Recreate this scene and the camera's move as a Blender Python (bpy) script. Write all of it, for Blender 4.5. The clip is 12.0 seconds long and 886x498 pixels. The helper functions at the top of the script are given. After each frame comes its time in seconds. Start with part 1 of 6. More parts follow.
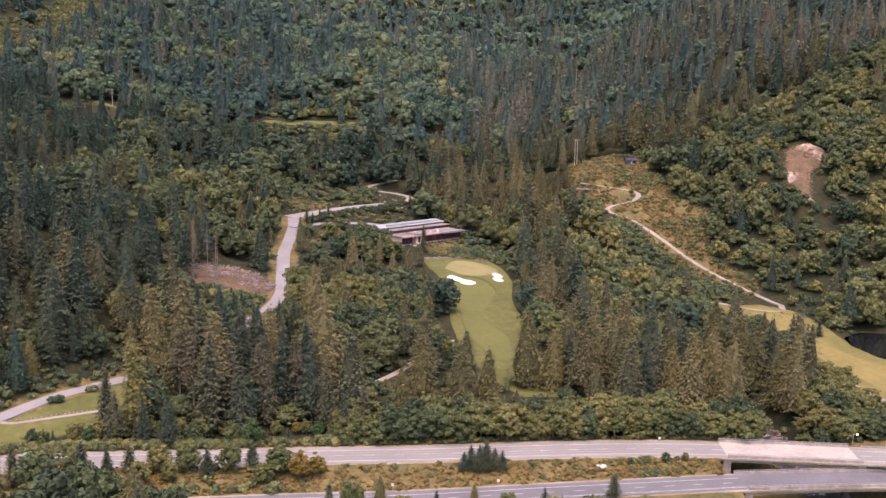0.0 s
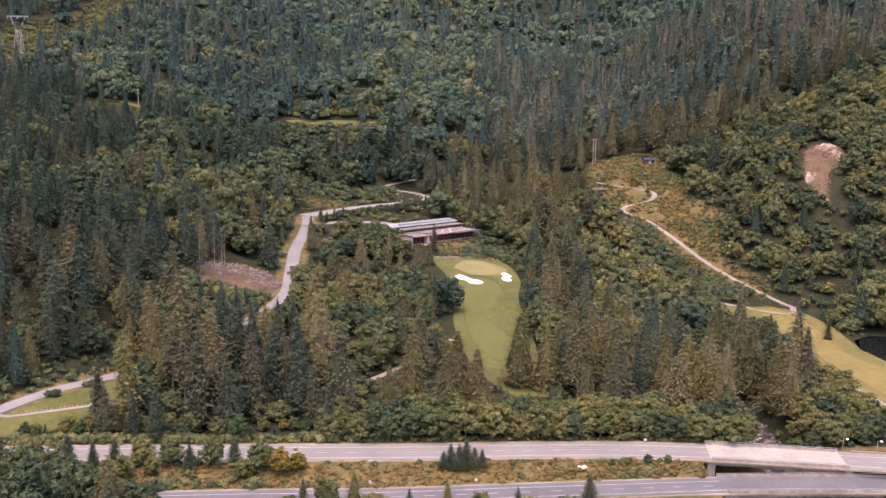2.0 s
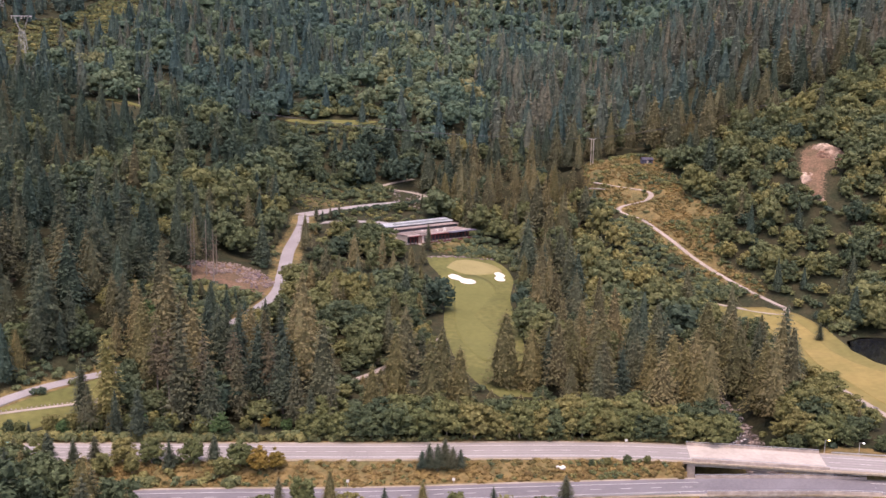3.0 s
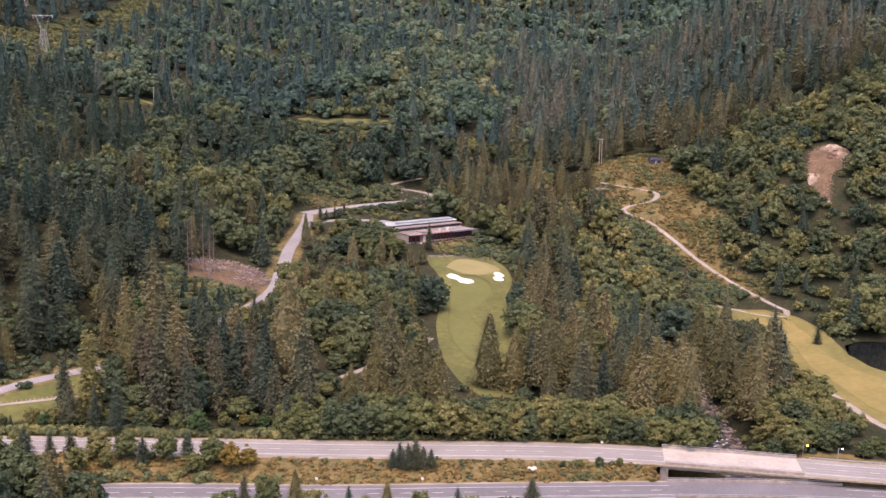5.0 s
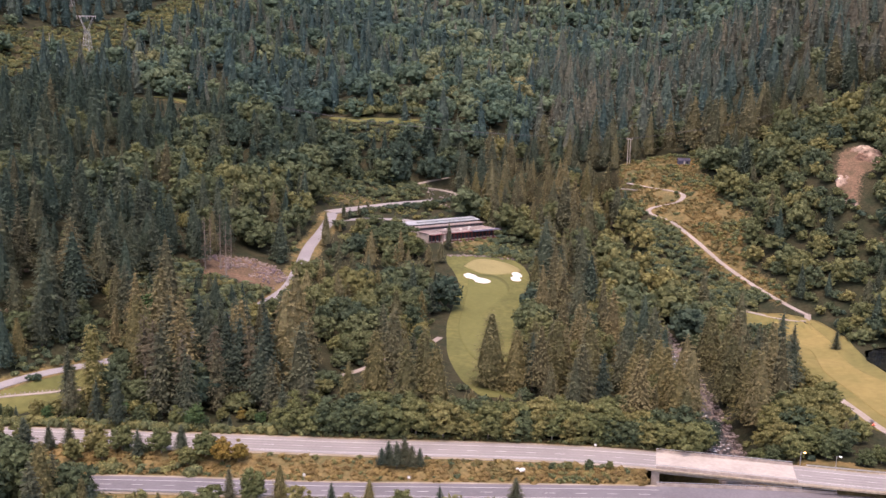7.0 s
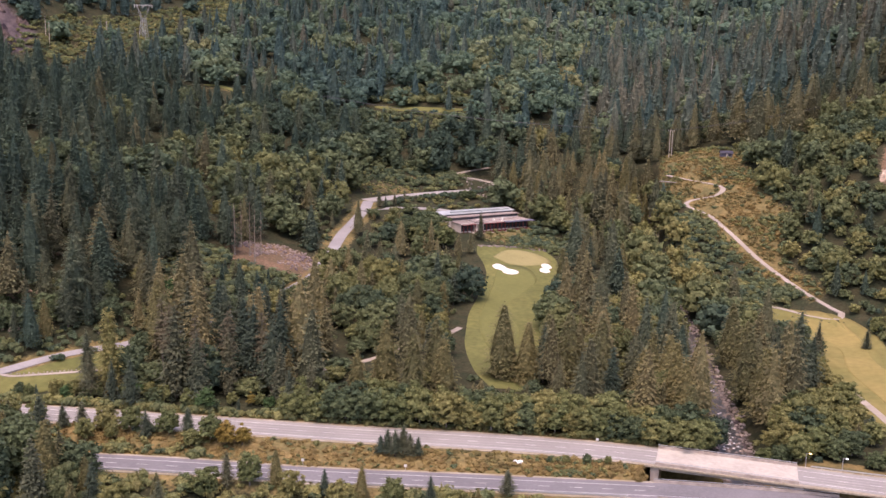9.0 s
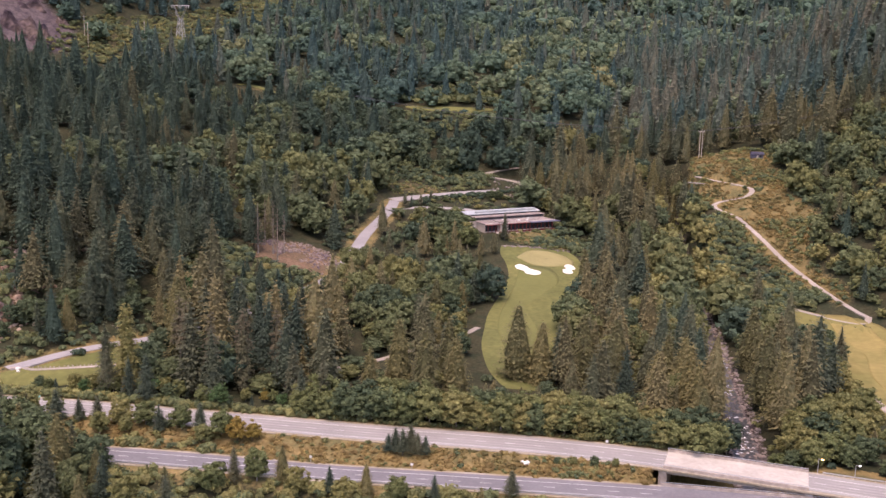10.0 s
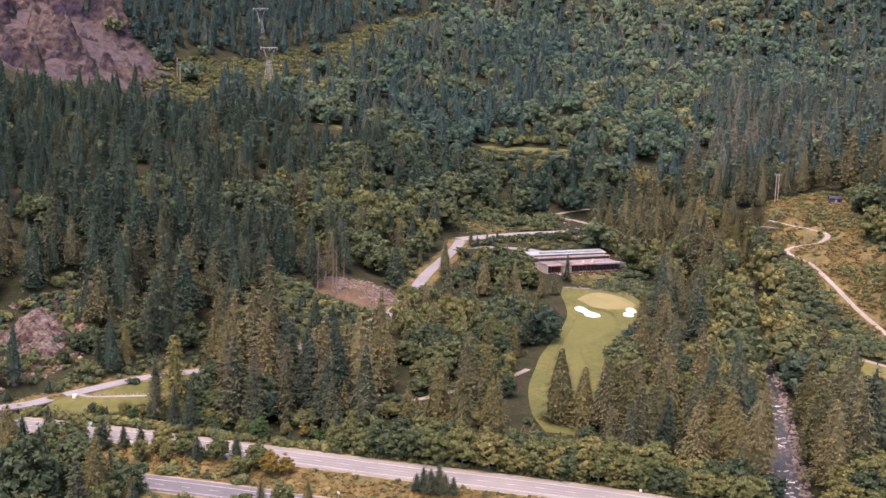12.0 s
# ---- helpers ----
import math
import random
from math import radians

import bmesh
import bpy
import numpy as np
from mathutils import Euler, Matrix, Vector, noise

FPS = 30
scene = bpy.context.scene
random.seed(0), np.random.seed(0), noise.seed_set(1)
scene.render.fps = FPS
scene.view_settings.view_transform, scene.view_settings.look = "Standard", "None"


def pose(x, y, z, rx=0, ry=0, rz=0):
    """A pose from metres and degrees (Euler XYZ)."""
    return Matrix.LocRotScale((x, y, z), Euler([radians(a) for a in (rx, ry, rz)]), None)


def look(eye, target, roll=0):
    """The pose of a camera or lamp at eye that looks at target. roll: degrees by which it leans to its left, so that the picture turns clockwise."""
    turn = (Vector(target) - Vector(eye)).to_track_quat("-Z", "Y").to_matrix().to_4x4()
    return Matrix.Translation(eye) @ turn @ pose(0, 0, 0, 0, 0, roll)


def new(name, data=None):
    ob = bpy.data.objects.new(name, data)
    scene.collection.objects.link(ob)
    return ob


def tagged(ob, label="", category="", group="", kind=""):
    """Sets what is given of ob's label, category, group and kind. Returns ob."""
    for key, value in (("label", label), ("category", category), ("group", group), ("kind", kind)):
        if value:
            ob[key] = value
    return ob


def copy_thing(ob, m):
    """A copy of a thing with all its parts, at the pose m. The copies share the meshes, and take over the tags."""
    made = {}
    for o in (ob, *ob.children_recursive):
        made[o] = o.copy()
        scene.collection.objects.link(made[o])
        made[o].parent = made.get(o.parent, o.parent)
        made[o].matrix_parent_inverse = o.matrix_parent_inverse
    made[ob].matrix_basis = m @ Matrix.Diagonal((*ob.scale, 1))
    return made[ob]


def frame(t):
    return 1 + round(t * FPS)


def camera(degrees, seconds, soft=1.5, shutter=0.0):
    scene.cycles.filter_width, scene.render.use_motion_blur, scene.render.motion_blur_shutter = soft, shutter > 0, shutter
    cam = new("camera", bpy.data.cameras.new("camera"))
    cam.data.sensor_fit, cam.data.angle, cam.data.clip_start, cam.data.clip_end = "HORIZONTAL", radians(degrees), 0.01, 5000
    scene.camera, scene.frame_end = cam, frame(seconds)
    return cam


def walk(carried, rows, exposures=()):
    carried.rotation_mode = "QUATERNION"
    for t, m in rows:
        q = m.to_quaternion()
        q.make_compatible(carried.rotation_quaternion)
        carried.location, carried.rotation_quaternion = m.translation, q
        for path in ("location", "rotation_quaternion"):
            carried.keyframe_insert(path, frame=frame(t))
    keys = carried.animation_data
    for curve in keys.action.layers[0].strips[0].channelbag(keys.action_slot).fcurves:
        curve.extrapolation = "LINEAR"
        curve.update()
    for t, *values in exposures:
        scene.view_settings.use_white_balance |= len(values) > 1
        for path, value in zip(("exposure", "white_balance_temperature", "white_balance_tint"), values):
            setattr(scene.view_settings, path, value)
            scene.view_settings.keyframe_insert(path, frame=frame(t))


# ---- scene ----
cam = camera(48.75, 12.0)
PATH = [
    (0.0, pose(-2.62, -5.45, 108.82, 80.704, -1.174, -0.263)),
    (0.5, pose(2.11, -5.86, 109.15, 80.670, -1.140, 0.217)),
    (1.0, pose(6.85, -6.18, 109.38, 80.642, -1.100, 0.889)),
    (1.5, pose(11.84, -6.65, 109.55, 80.616, -1.051, 1.683)),
    (2.0, pose(16.44, -6.81, 109.86, 80.569, -1.039, 2.447)),
    (2.5, pose(21.44, -6.91, 110.15, 80.530, -1.038, 2.930)),
    (3.0, pose(26.21, -6.83, 110.44, 80.499, -1.048, 3.178)),
    (5.0, pose(44.72, -5.99, 111.25, 80.380, -1.163, 5.287)),
    (5.5, pose(49.46, -5.59, 111.41, 80.357, -1.176, 6.104)),
    (6.0, pose(54.23, -5.16, 111.57, 80.340, -1.182, 6.861)),
    (6.5, pose(58.88, -4.69, 111.76, 80.318, -1.173, 7.643)),
    (7.0, pose(63.70, -4.30, 112.05, 80.246, -1.172, 8.557)),
    (9.0, pose(83.31, -1.78, 113.46, 79.482, -1.419, 12.649)),
    (9.5, pose(88.06, -0.91, 113.72, 79.440, -1.467, 13.785)),
    (10.0, pose(93.05, 0.01, 113.87, 79.398, -1.477, 15.176)),
    (10.5, pose(97.88, 1.14, 114.25, 79.335, -1.513, 16.642)),
    (11.0, pose(102.71, 2.41, 114.69, 79.672, -1.573, 18.163)),
    (11.5, pose(107.53, 3.72, 114.78, 80.604, -1.634, 19.640)),
    (12.0, pose(112.28, 5.19, 114.98, 81.512, -1.667, 21.081)),
]
walk(cam, PATH, [(0, 1.12, 7000, 29), (9, 1.10, 7000, 29), (11, 1.10, 7000, 29), (12, 1.26, 7000, 29)])

# ---------------------------------------------------------------- light
world = bpy.data.worlds.new("overcast_sky")
scene.world = world
world.use_nodes = True
wn = world.node_tree.nodes
sky = wn.new("ShaderNodeTexSky")
sky.sky_type, sky.sun_disc = "NISHITA", False
sky.sun_elevation, sky.sun_rotation = radians(72), radians(188)
sky.air_density, sky.dust_density, sky.ozone_density = 1.0, 3.0, 1.0
wn["Background"].inputs["Strength"].default_value = 0.15
world.node_tree.links.new(sky.outputs[0], wn["Background"].inputs["Color"])
sun_data = bpy.data.lights.new("sun", "SUN")
sun_data.energy, sun_data.angle, sun_data.color = 1.2, radians(50), (1.0, 0.86, 0.70)
sun = new("sun", sun_data)
sun.matrix_world = look((0, 0, 0), (math.sin(radians(8)) * 0.31, math.cos(radians(8)) * 0.31, -0.95))
sun.location = (-200, -300, 600)

rng = np.random.default_rng(7)


# ---------------------------------------------------------------- materials
def material(name, colour, rough=0.9, grain=0.0, scale=1.0, second=None, second_scale=0.1, bump=0.0, spec=0.2, metal=0.0):
    """A principled surface: colour, fine grain, a second colour in large patches and relief."""
    m = bpy.data.materials.new(name)
    m.use_nodes = True
    n, l = m.node_tree.nodes, m.node_tree.links
    p = n["Principled BSDF"]
    p.inputs["Roughness"].default_value, p.inputs["Metallic"].default_value = rough, metal
    p.inputs["Specular IOR Level"].default_value = spec
    geo = n.new("ShaderNodeNewGeometry")
    fine = n.new("ShaderNodeTexNoise")
    fine.inputs["Scale"].default_value, fine.inputs["Detail"].default_value = scale, 6
    l.new(geo.outputs["Position"], fine.inputs["Vector"])
    large = n.new("ShaderNodeTexNoise")
    large.inputs["Scale"].default_value, large.inputs["Detail"].default_value = second_scale, 5
    l.new(geo.outputs["Position"], large.inputs["Vector"])
    ramp = n.new("ShaderNodeMapRange")
    ramp.inputs["From Min"].default_value, ramp.inputs["From Max"].default_value = 0.38, 0.62
    l.new(large.outputs["Fac"], ramp.inputs["Value"])
    mix = n.new("ShaderNodeMix")
    mix.data_type = "RGBA"
    mix.inputs[6].default_value, mix.inputs[7].default_value = (*colour, 1), (*(second or colour), 1)
    l.new(ramp.outputs[0], mix.inputs[0])
    var = n.new("ShaderNodeMapRange")
    var.inputs["From Min"].default_value, var.inputs["From Max"].default_value = 0.3, 0.7
    var.inputs["To Min"].default_value, var.inputs["To Max"].default_value = 1 - grain, 1 + grain
    l.new(fine.outputs["Fac"], var.inputs["Value"])
    hsv = n.new("ShaderNodeHueSaturation")
    l.new(var.outputs[0], hsv.inputs["Value"])
    l.new(mix.outputs[2], hsv.inputs["Color"])
    l.new(hsv.outputs[0], p.inputs["Base Color"])
    if bump:
        b = n.new("ShaderNodeBump")
        b.inputs["Strength"].default_value, b.inputs["Distance"].default_value = 0.8, bump
        l.new(fine.outputs["Fac"], b.inputs["Height"])
        l.new(b.outputs[0], p.inputs["Normal"])
    return m


def leaf_material(name, stops, shared, grain=1.2, gaps=0.0, relief=0.35):
    """Foliage: each tree takes its own tone (a stored tone in a wood, the object's own in a single tree), each spray a little more.
    grain: leaf clusters per metre; gaps: share of each spray that is open between its leaves."""
    m = bpy.data.materials.new(name)
    m.use_nodes = True
    n, l = m.node_tree.nodes, m.node_tree.links
    p = n["Principled BSDF"]
    p.inputs["Roughness"].default_value, p.inputs["Specular IOR Level"].default_value = 0.8, 0.12
    if shared:
        tone = n.new("ShaderNodeAttribute")
        tone.attribute_name = "tone"
        tone_out = tone.outputs["Fac"]
    else:
        tone_out = n.new("ShaderNodeObjectInfo").outputs["Random"]
    geo = n.new("ShaderNodeNewGeometry")
    tex = n.new("ShaderNodeTexNoise")
    tex.inputs["Scale"].default_value, tex.inputs["Detail"].default_value, tex.inputs["Roughness"].default_value = grain, 3, 0.65
    l.new(geo.outputs["Position"], tex.inputs["Vector"])
    ramp = n.new("ShaderNodeValToRGB")
    ramp.color_ramp.elements[0].color, ramp.color_ramp.elements[1].color = (*stops[0], 1), (*stops[-1], 1)
    for i in range(1, len(stops) - 1):
        e = ramp.color_ramp.elements.new(i / (len(stops) - 1))
        e.color = (*stops[i], 1)
    l.new(tone_out, ramp.inputs[0])
    var = n.new("ShaderNodeMapRange")
    var.inputs["To Min"].default_value, var.inputs["To Max"].default_value = 0.78, 1.24
    l.new(geo.outputs["Random Per Island"], var.inputs["Value"])
    # colour noise that imitates the light and shade of leaf clusters
    leaf = n.new("ShaderNodeMapRange")
    leaf.inputs["From Min"].default_value, leaf.inputs["From Max"].default_value = 0.3, 0.7
    leaf.inputs["To Min"].default_value, leaf.inputs["To Max"].default_value = 0.60, 1.42
    l.new(tex.outputs["Fac"], leaf.inputs["Value"])
    both = n.new("ShaderNodeMath")
    both.operation = "MULTIPLY"
    l.new(var.outputs[0], both.inputs[0])
    l.new(leaf.outputs[0], both.inputs[1])
    hue = n.new("ShaderNodeMapRange")
    hue.inputs["To Min"].default_value, hue.inputs["To Max"].default_value = 0.494, 0.506
    l.new(geo.outputs["Random Per Island"], hue.inputs["Value"])
    hsv = n.new("ShaderNodeHueSaturation")
    l.new(both.outputs[0], hsv.inputs["Value"])
    l.new(hue.outputs[0], hsv.inputs["Hue"])
    l.new(ramp.outputs[0], hsv.inputs["Color"])
    l.new(hsv.outputs[0], p.inputs["Base Color"])
    bump = n.new("ShaderNodeBump")
    bump.inputs["Strength"].default_value, bump.inputs["Distance"].default_value = 0.7, relief
    l.new(tex.outputs["Fac"], bump.inputs["Height"])
    l.new(bump.outputs[0], p.inputs["Normal"])
    thin = n.new("ShaderNodeBsdfTranslucent")
    l.new(hsv.outputs[0], thin.inputs["Color"])
    mix = n.new("ShaderNodeMixShader")
    mix.inputs[0].default_value = 0.25
    l.new(p.outputs[0], mix.inputs[1])
    l.new(thin.outputs[0], mix.inputs[2])
    out = mix
    if gaps:
        hole = n.new("ShaderNodeTexNoise")
        hole.inputs["Scale"].default_value, hole.inputs["Detail"].default_value = grain * 1.3, 2
        l.new(geo.outputs["Position"], hole.inputs["Vector"])
        cut = n.new("ShaderNodeMath")
        cut.operation = "LESS_THAN"
        cut.inputs[1].default_value = 0.5 + (gaps - 0.5) * 0.33
        l.new(hole.outputs["Fac"], cut.inputs[0])
        clear = n.new("ShaderNodeBsdfTransparent")
        out = n.new("ShaderNodeMixShader")
        l.new(cut.outputs[0], out.inputs[0])
        l.new(mix.outputs[0], out.inputs[1])
        l.new(clear.outputs[0], out.inputs[2])
    l.new(out.outputs[0], n["Material Output"].inputs["Surface"])
    return m


CONIFER = [(0.056, 0.086, 0.064), (0.080, 0.106, 0.072), (0.128, 0.126, 0.072), (0.172, 0.154, 0.080), (0.214, 0.182, 0.090)]
BROAD = [(0.054, 0.084, 0.060), (0.082, 0.112, 0.066), (0.116, 0.138, 0.068), (0.172, 0.176, 0.074), (0.228, 0.210, 0.084)]
# bluer tones for the far woods: distance haze painted into the leaf colours
CONIFER_HAZE = [(0.058, 0.098, 0.088), (0.084, 0.122, 0.098), (0.118, 0.134, 0.102), (0.154, 0.148, 0.106), (0.190, 0.166, 0.112)]
BROAD_HAZE = [(0.060, 0.102, 0.084), (0.088, 0.138, 0.094), (0.120, 0.162, 0.096), (0.166, 0.190, 0.100), (0.220, 0.214, 0.102)]
FIR = [(0.060, 0.084, 0.062), (0.084, 0.102, 0.068), (0.124, 0.122, 0.074)]
CEDAR = [(0.120, 0.118, 0.060), (0.156, 0.142, 0.066), (0.196, 0.168, 0.076)]
m_conifer_wood = leaf_material("conifer_needles_wood", CONIFER, True, 0.9, 0.0, 0.12)
m_conifer_haze = leaf_material("conifer_needles_haze_tint", CONIFER_HAZE, True, 0.45, 0.0, 0.2)
m_broad_wood = leaf_material("broad_leaves_wood", BROAD, True, 0.9, 0.0, 0.12)
m_broad_haze = leaf_material("broad_leaves_haze_tint", BROAD_HAZE, True, 0.45, 0.0, 0.2)
m_shrub = leaf_material("shrub_leaves", BROAD, True, 1.6, 0.25, 0.1)
m_fir = leaf_material("fir_needles", FIR, False, 0.9, 0.0, 0.1)
m_cedar = leaf_material("cedar_needles", CEDAR, False, 0.9, 0.0, 0.1)
m_old_fir = leaf_material("old_fir_needles", [(0.105, 0.098, 0.066), (0.135, 0.116, 0.074)], False, 0.9, 0.0, 0.1)
m_alder = leaf_material("alder_leaves", [(0.120, 0.142, 0.062), (0.168, 0.178, 0.074), (0.224, 0.206, 0.082)], False, 0.9, 0.0, 0.1)
m_maple = leaf_material("maple_leaves", [(0.072, 0.100, 0.058), (0.104, 0.130, 0.064)], False, 0.9, 0.0, 0.1)
m_bright = leaf_material("bright_green_leaves", [(0.070, 0.125, 0.050), (0.080, 0.130, 0.054)], False, 1.2, 0.0, 0.1)
m_autumn = leaf_material("autumn_leaves", [(0.230, 0.180, 0.052), (0.285, 0.170, 0.042)], False, 1.0, 0.0, 0.1)
m_dead = leaf_material("bare_twigs", [(0.150, 0.120, 0.092), (0.170, 0.130, 0.096)], False, 2.0, 0.3, 0.1)
m_bark = material("bark", (0.115, 0.090, 0.070), 0.95, 0.35, 3.0, (0.16, 0.14, 0.12), 0.3, 0.03)
m_pale_bark = material("pale_bark", (0.30, 0.26, 0.22), 0.95, 0.3, 3.0, (0.22, 0.19, 0.16), 0.4, 0.03)
m_asphalt = material("worn_asphalt", (0.305, 0.283, 0.272), 0.9, 0.12, 1.5, (0.255, 0.237, 0.230), 0.06)
m_drive = material("drive_asphalt", (0.300, 0.285, 0.290), 0.9, 0.10, 1.2, (0.255, 0.240, 0.245), 0.08)
m_asphalt_dark = material("asphalt", (0.185, 0.176, 0.188), 0.9, 0.12, 1.5, (0.155, 0.147, 0.158), 0.08)
m_lane = material("lane_wheel_track", (0.268, 0.249, 0.241), 0.9, 0.08, 1.0, (0.235, 0.220, 0.214), 0.05)
m_paint = material("road_paint", (0.58, 0.57, 0.55), 0.7, 0.2, 0.8, (0.44, 0.43, 0.42), 0.2)
m_yellow = material("yellow_paint", (0.75, 0.42, 0.05), 0.6, 0.1, 2.0)
m_concrete = material("bridge_concrete", (0.46, 0.415, 0.37), 0.9, 0.10, 0.7, (0.39, 0.35, 0.31), 0.12, 0.02)
m_concrete_side = material("weathered_concrete", (0.44, 0.375, 0.33), 0.92, 0.18, 0.6, (0.33, 0.28, 0.245), 0.25, 0.03)
m_gravel = material("gravel", (0.36, 0.315, 0.26), 0.95, 0.22, 1.2, (0.27, 0.22, 0.15), 0.08, 0.05)
m_path = material("pale_path", (0.37, 0.32, 0.285), 0.95, 0.12, 1.0, (0.30, 0.26, 0.225), 0.1)
m_green = material("putting_green", (0.275, 0.240, 0.110), 0.95, 0.06, 0.8, (0.240, 0.212, 0.094), 0.08)
m_rough = material("rough_turf", (0.112, 0.118, 0.040), 0.95, 0.16, 0.4, (0.150, 0.146, 0.050), 0.05, 0.04)
m_dry_turf = material("sunburnt_turf", (0.220, 0.182, 0.066), 0.95, 0.14, 0.3, (0.165, 0.150, 0.052), 0.04, 0.02)
m_gold_turf = material("golden_mown_turf", (0.262, 0.208, 0.076), 0.95, 0.10, 0.4, (0.222, 0.184, 0.066), 0.06)
m_lane_turf = material("lighter_mown_turf", (0.152, 0.152, 0.052), 0.95, 0.07, 0.5, (0.132, 0.136, 0.046), 0.05)
m_sand = material("bunker_sand", (0.70, 0.66, 0.60), 0.95, 0.05, 1.0, (0.78, 0.73, 0.66), 0.2)
m_rock = material("grey_rock", (0.040, 0.029, 0.041), 0.92, 0.60, 0.22, (0.120, 0.086, 0.076), 0.045, 2.5)
m_cut_rock = material("broken_cut_rock", (0.070, 0.042, 0.036), 0.95, 0.65, 0.9, (0.190, 0.150, 0.135), 0.22, 0.8)
m_bank_stone = material("pale_bank_stone", (0.26, 0.205, 0.175), 0.92, 0.4, 0.5, (0.15, 0.115, 0.125), 0.15, 0.2)
m_river_rock = material("river_boulder", (0.310, 0.255, 0.230), 0.9, 0.40, 0.5, (0.15, 0.13, 0.13), 0.25, 0.1)
m_pink_rock = material("freshly_broken_rock", (0.140, 0.080, 0.054), 0.95, 0.55, 0.35, (0.390, 0.300, 0.235), 0.09, 1.5)
m_white = material("white_stone", (0.72, 0.70, 0.66), 0.9, 0.12, 1.5)
m_grass_tuft = leaf_material("dry_grass", [(0.230, 0.165, 0.068), (0.190, 0.145, 0.060), (0.120, 0.112, 0.048)], True, 3.0, 0.2, 0.1)


def ground_material():
    """Forest floor that turns to dry grass, bare earth or rock where the land's stored zones say so."""
    m = bpy.data.materials.new("land")
    m.use_nodes = True
    n, l = m.node_tree.nodes, m.node_tree.links
    p = n["Principled BSDF"]
    p.inputs["Roughness"].default_value, p.inputs["Specular IOR Level"].default_value = 0.95, 0.1
    geo = n.new("ShaderNodeNewGeometry")

    def noise_node(scale, detail):
        t = n.new("ShaderNodeTexNoise")
        t.inputs["Scale"].default_value, t.inputs["Detail"].default_value = scale, detail
        l.new(geo.outputs["Position"], t.inputs["Vector"])
        return t

    def two(fac, a, b):
        r = n.new("ShaderNodeMapRange")
        r.inputs["From Min"].default_value, r.inputs["From Max"].default_value = 0.36, 0.64
        l.new(fac.outputs["Fac"], r.inputs["Value"])
        x = n.new("ShaderNodeMix")
        x.data_type = "RGBA"
        x.inputs[6].default_value, x.inputs[7].default_value = (*a, 1), (*b, 1)
        l.new(r.outputs[0], x.inputs[0])
        return x

    big, mid, fine = noise_node(0.025, 5), noise_node(0.16, 6), noise_node(0.9, 6)
    # forest floor colour, darkened to stand for the shade between the trees
    base = two(mid, (0.030, 0.036, 0.020), (0.050, 0.046, 0.026))
    dry = two(mid, (0.215, 0.155, 0.068), (0.120, 0.106, 0.048))
    earth = two(mid, (0.185, 0.118, 0.078), (0.115, 0.086, 0.054))
    rock = two(mid, (0.120, 0.094, 0.094), (0.066, 0.052, 0.060))
    out = base
    for zone, col in (("dry", dry), ("earth", earth), ("rock", rock)):
        a = n.new("ShaderNodeAttribute")
        a.attribute_name = zone
        s = n.new("ShaderNodeMath")
        s.operation = "MULTIPLY_ADD"
        s.inputs[1].default_value, s.inputs[2].default_value = 0.9, -0.45
        l.new(fine.outputs["Fac"], s.inputs[0])
        t = n.new("ShaderNodeMath")
        t.operation = "ADD"
        l.new(s.outputs[0], t.inputs[0])
        l.new(a.outputs["Fac"], t.inputs[1])
        r = n.new("ShaderNodeMapRange")
        r.inputs["From Min"].default_value, r.inputs["From Max"].default_value = 0.35, 0.65
        l.new(t.outputs[0], r.inputs["Value"])
        x = n.new("ShaderNodeMix")
        x.data_type = "RGBA"
        l.new(r.outputs[0], x.inputs[0])
        l.new(out.outputs[2], x.inputs[6])
        l.new(col.outputs[2], x.inputs[7])
        out = x
    v = n.new("ShaderNodeMapRange")
    v.inputs["From Min"].default_value, v.inputs["From Max"].default_value = 0.3, 0.7
    v.inputs["To Min"].default_value, v.inputs["To Max"].default_value = 0.7, 1.3
    l.new(fine.outputs["Fac"], v.inputs["Value"])
    h = n.new("ShaderNodeHueSaturation")
    l.new(v.outputs[0], h.inputs["Value"])
    l.new(out.outputs[2], h.inputs["Color"])
    l.new(h.outputs[0], p.inputs["Base Color"])
    b = n.new("ShaderNodeBump")
    b.inputs["Strength"].default_value, b.inputs["Distance"].default_value = 1.0, 0.5
    l.new(mid.outputs["Fac"], b.inputs["Height"])
    l.new(b.outputs[0], p.inputs["Normal"])
    return m


def water_material(name, colour, rough, scale, strength):
    m = bpy.data.materials.new(name)
    m.use_nodes = True
    n, l = m.node_tree.nodes, m.node_tree.links
    p = n["Principled BSDF"]
    p.inputs["Base Color"].default_value, p.inputs["Roughness"].default_value = (*colour, 1), rough
    p.inputs["Specular IOR Level"].default_value = 0.5
    geo, t, b = n.new("ShaderNodeNewGeometry"), n.new("ShaderNodeTexNoise"), n.new("ShaderNodeBump")
    t.inputs["Scale"].default_value, t.inputs["Detail"].default_value = scale, 5
    b.inputs["Strength"].default_value, b.inputs["Distance"].default_value = strength, 0.2
    l.new(geo.outputs["Position"], t.inputs["Vector"])
    l.new(t.outputs["Fac"], b.inputs["Height"])
    l.new(b.outputs[0], p.inputs["Normal"])
    return m


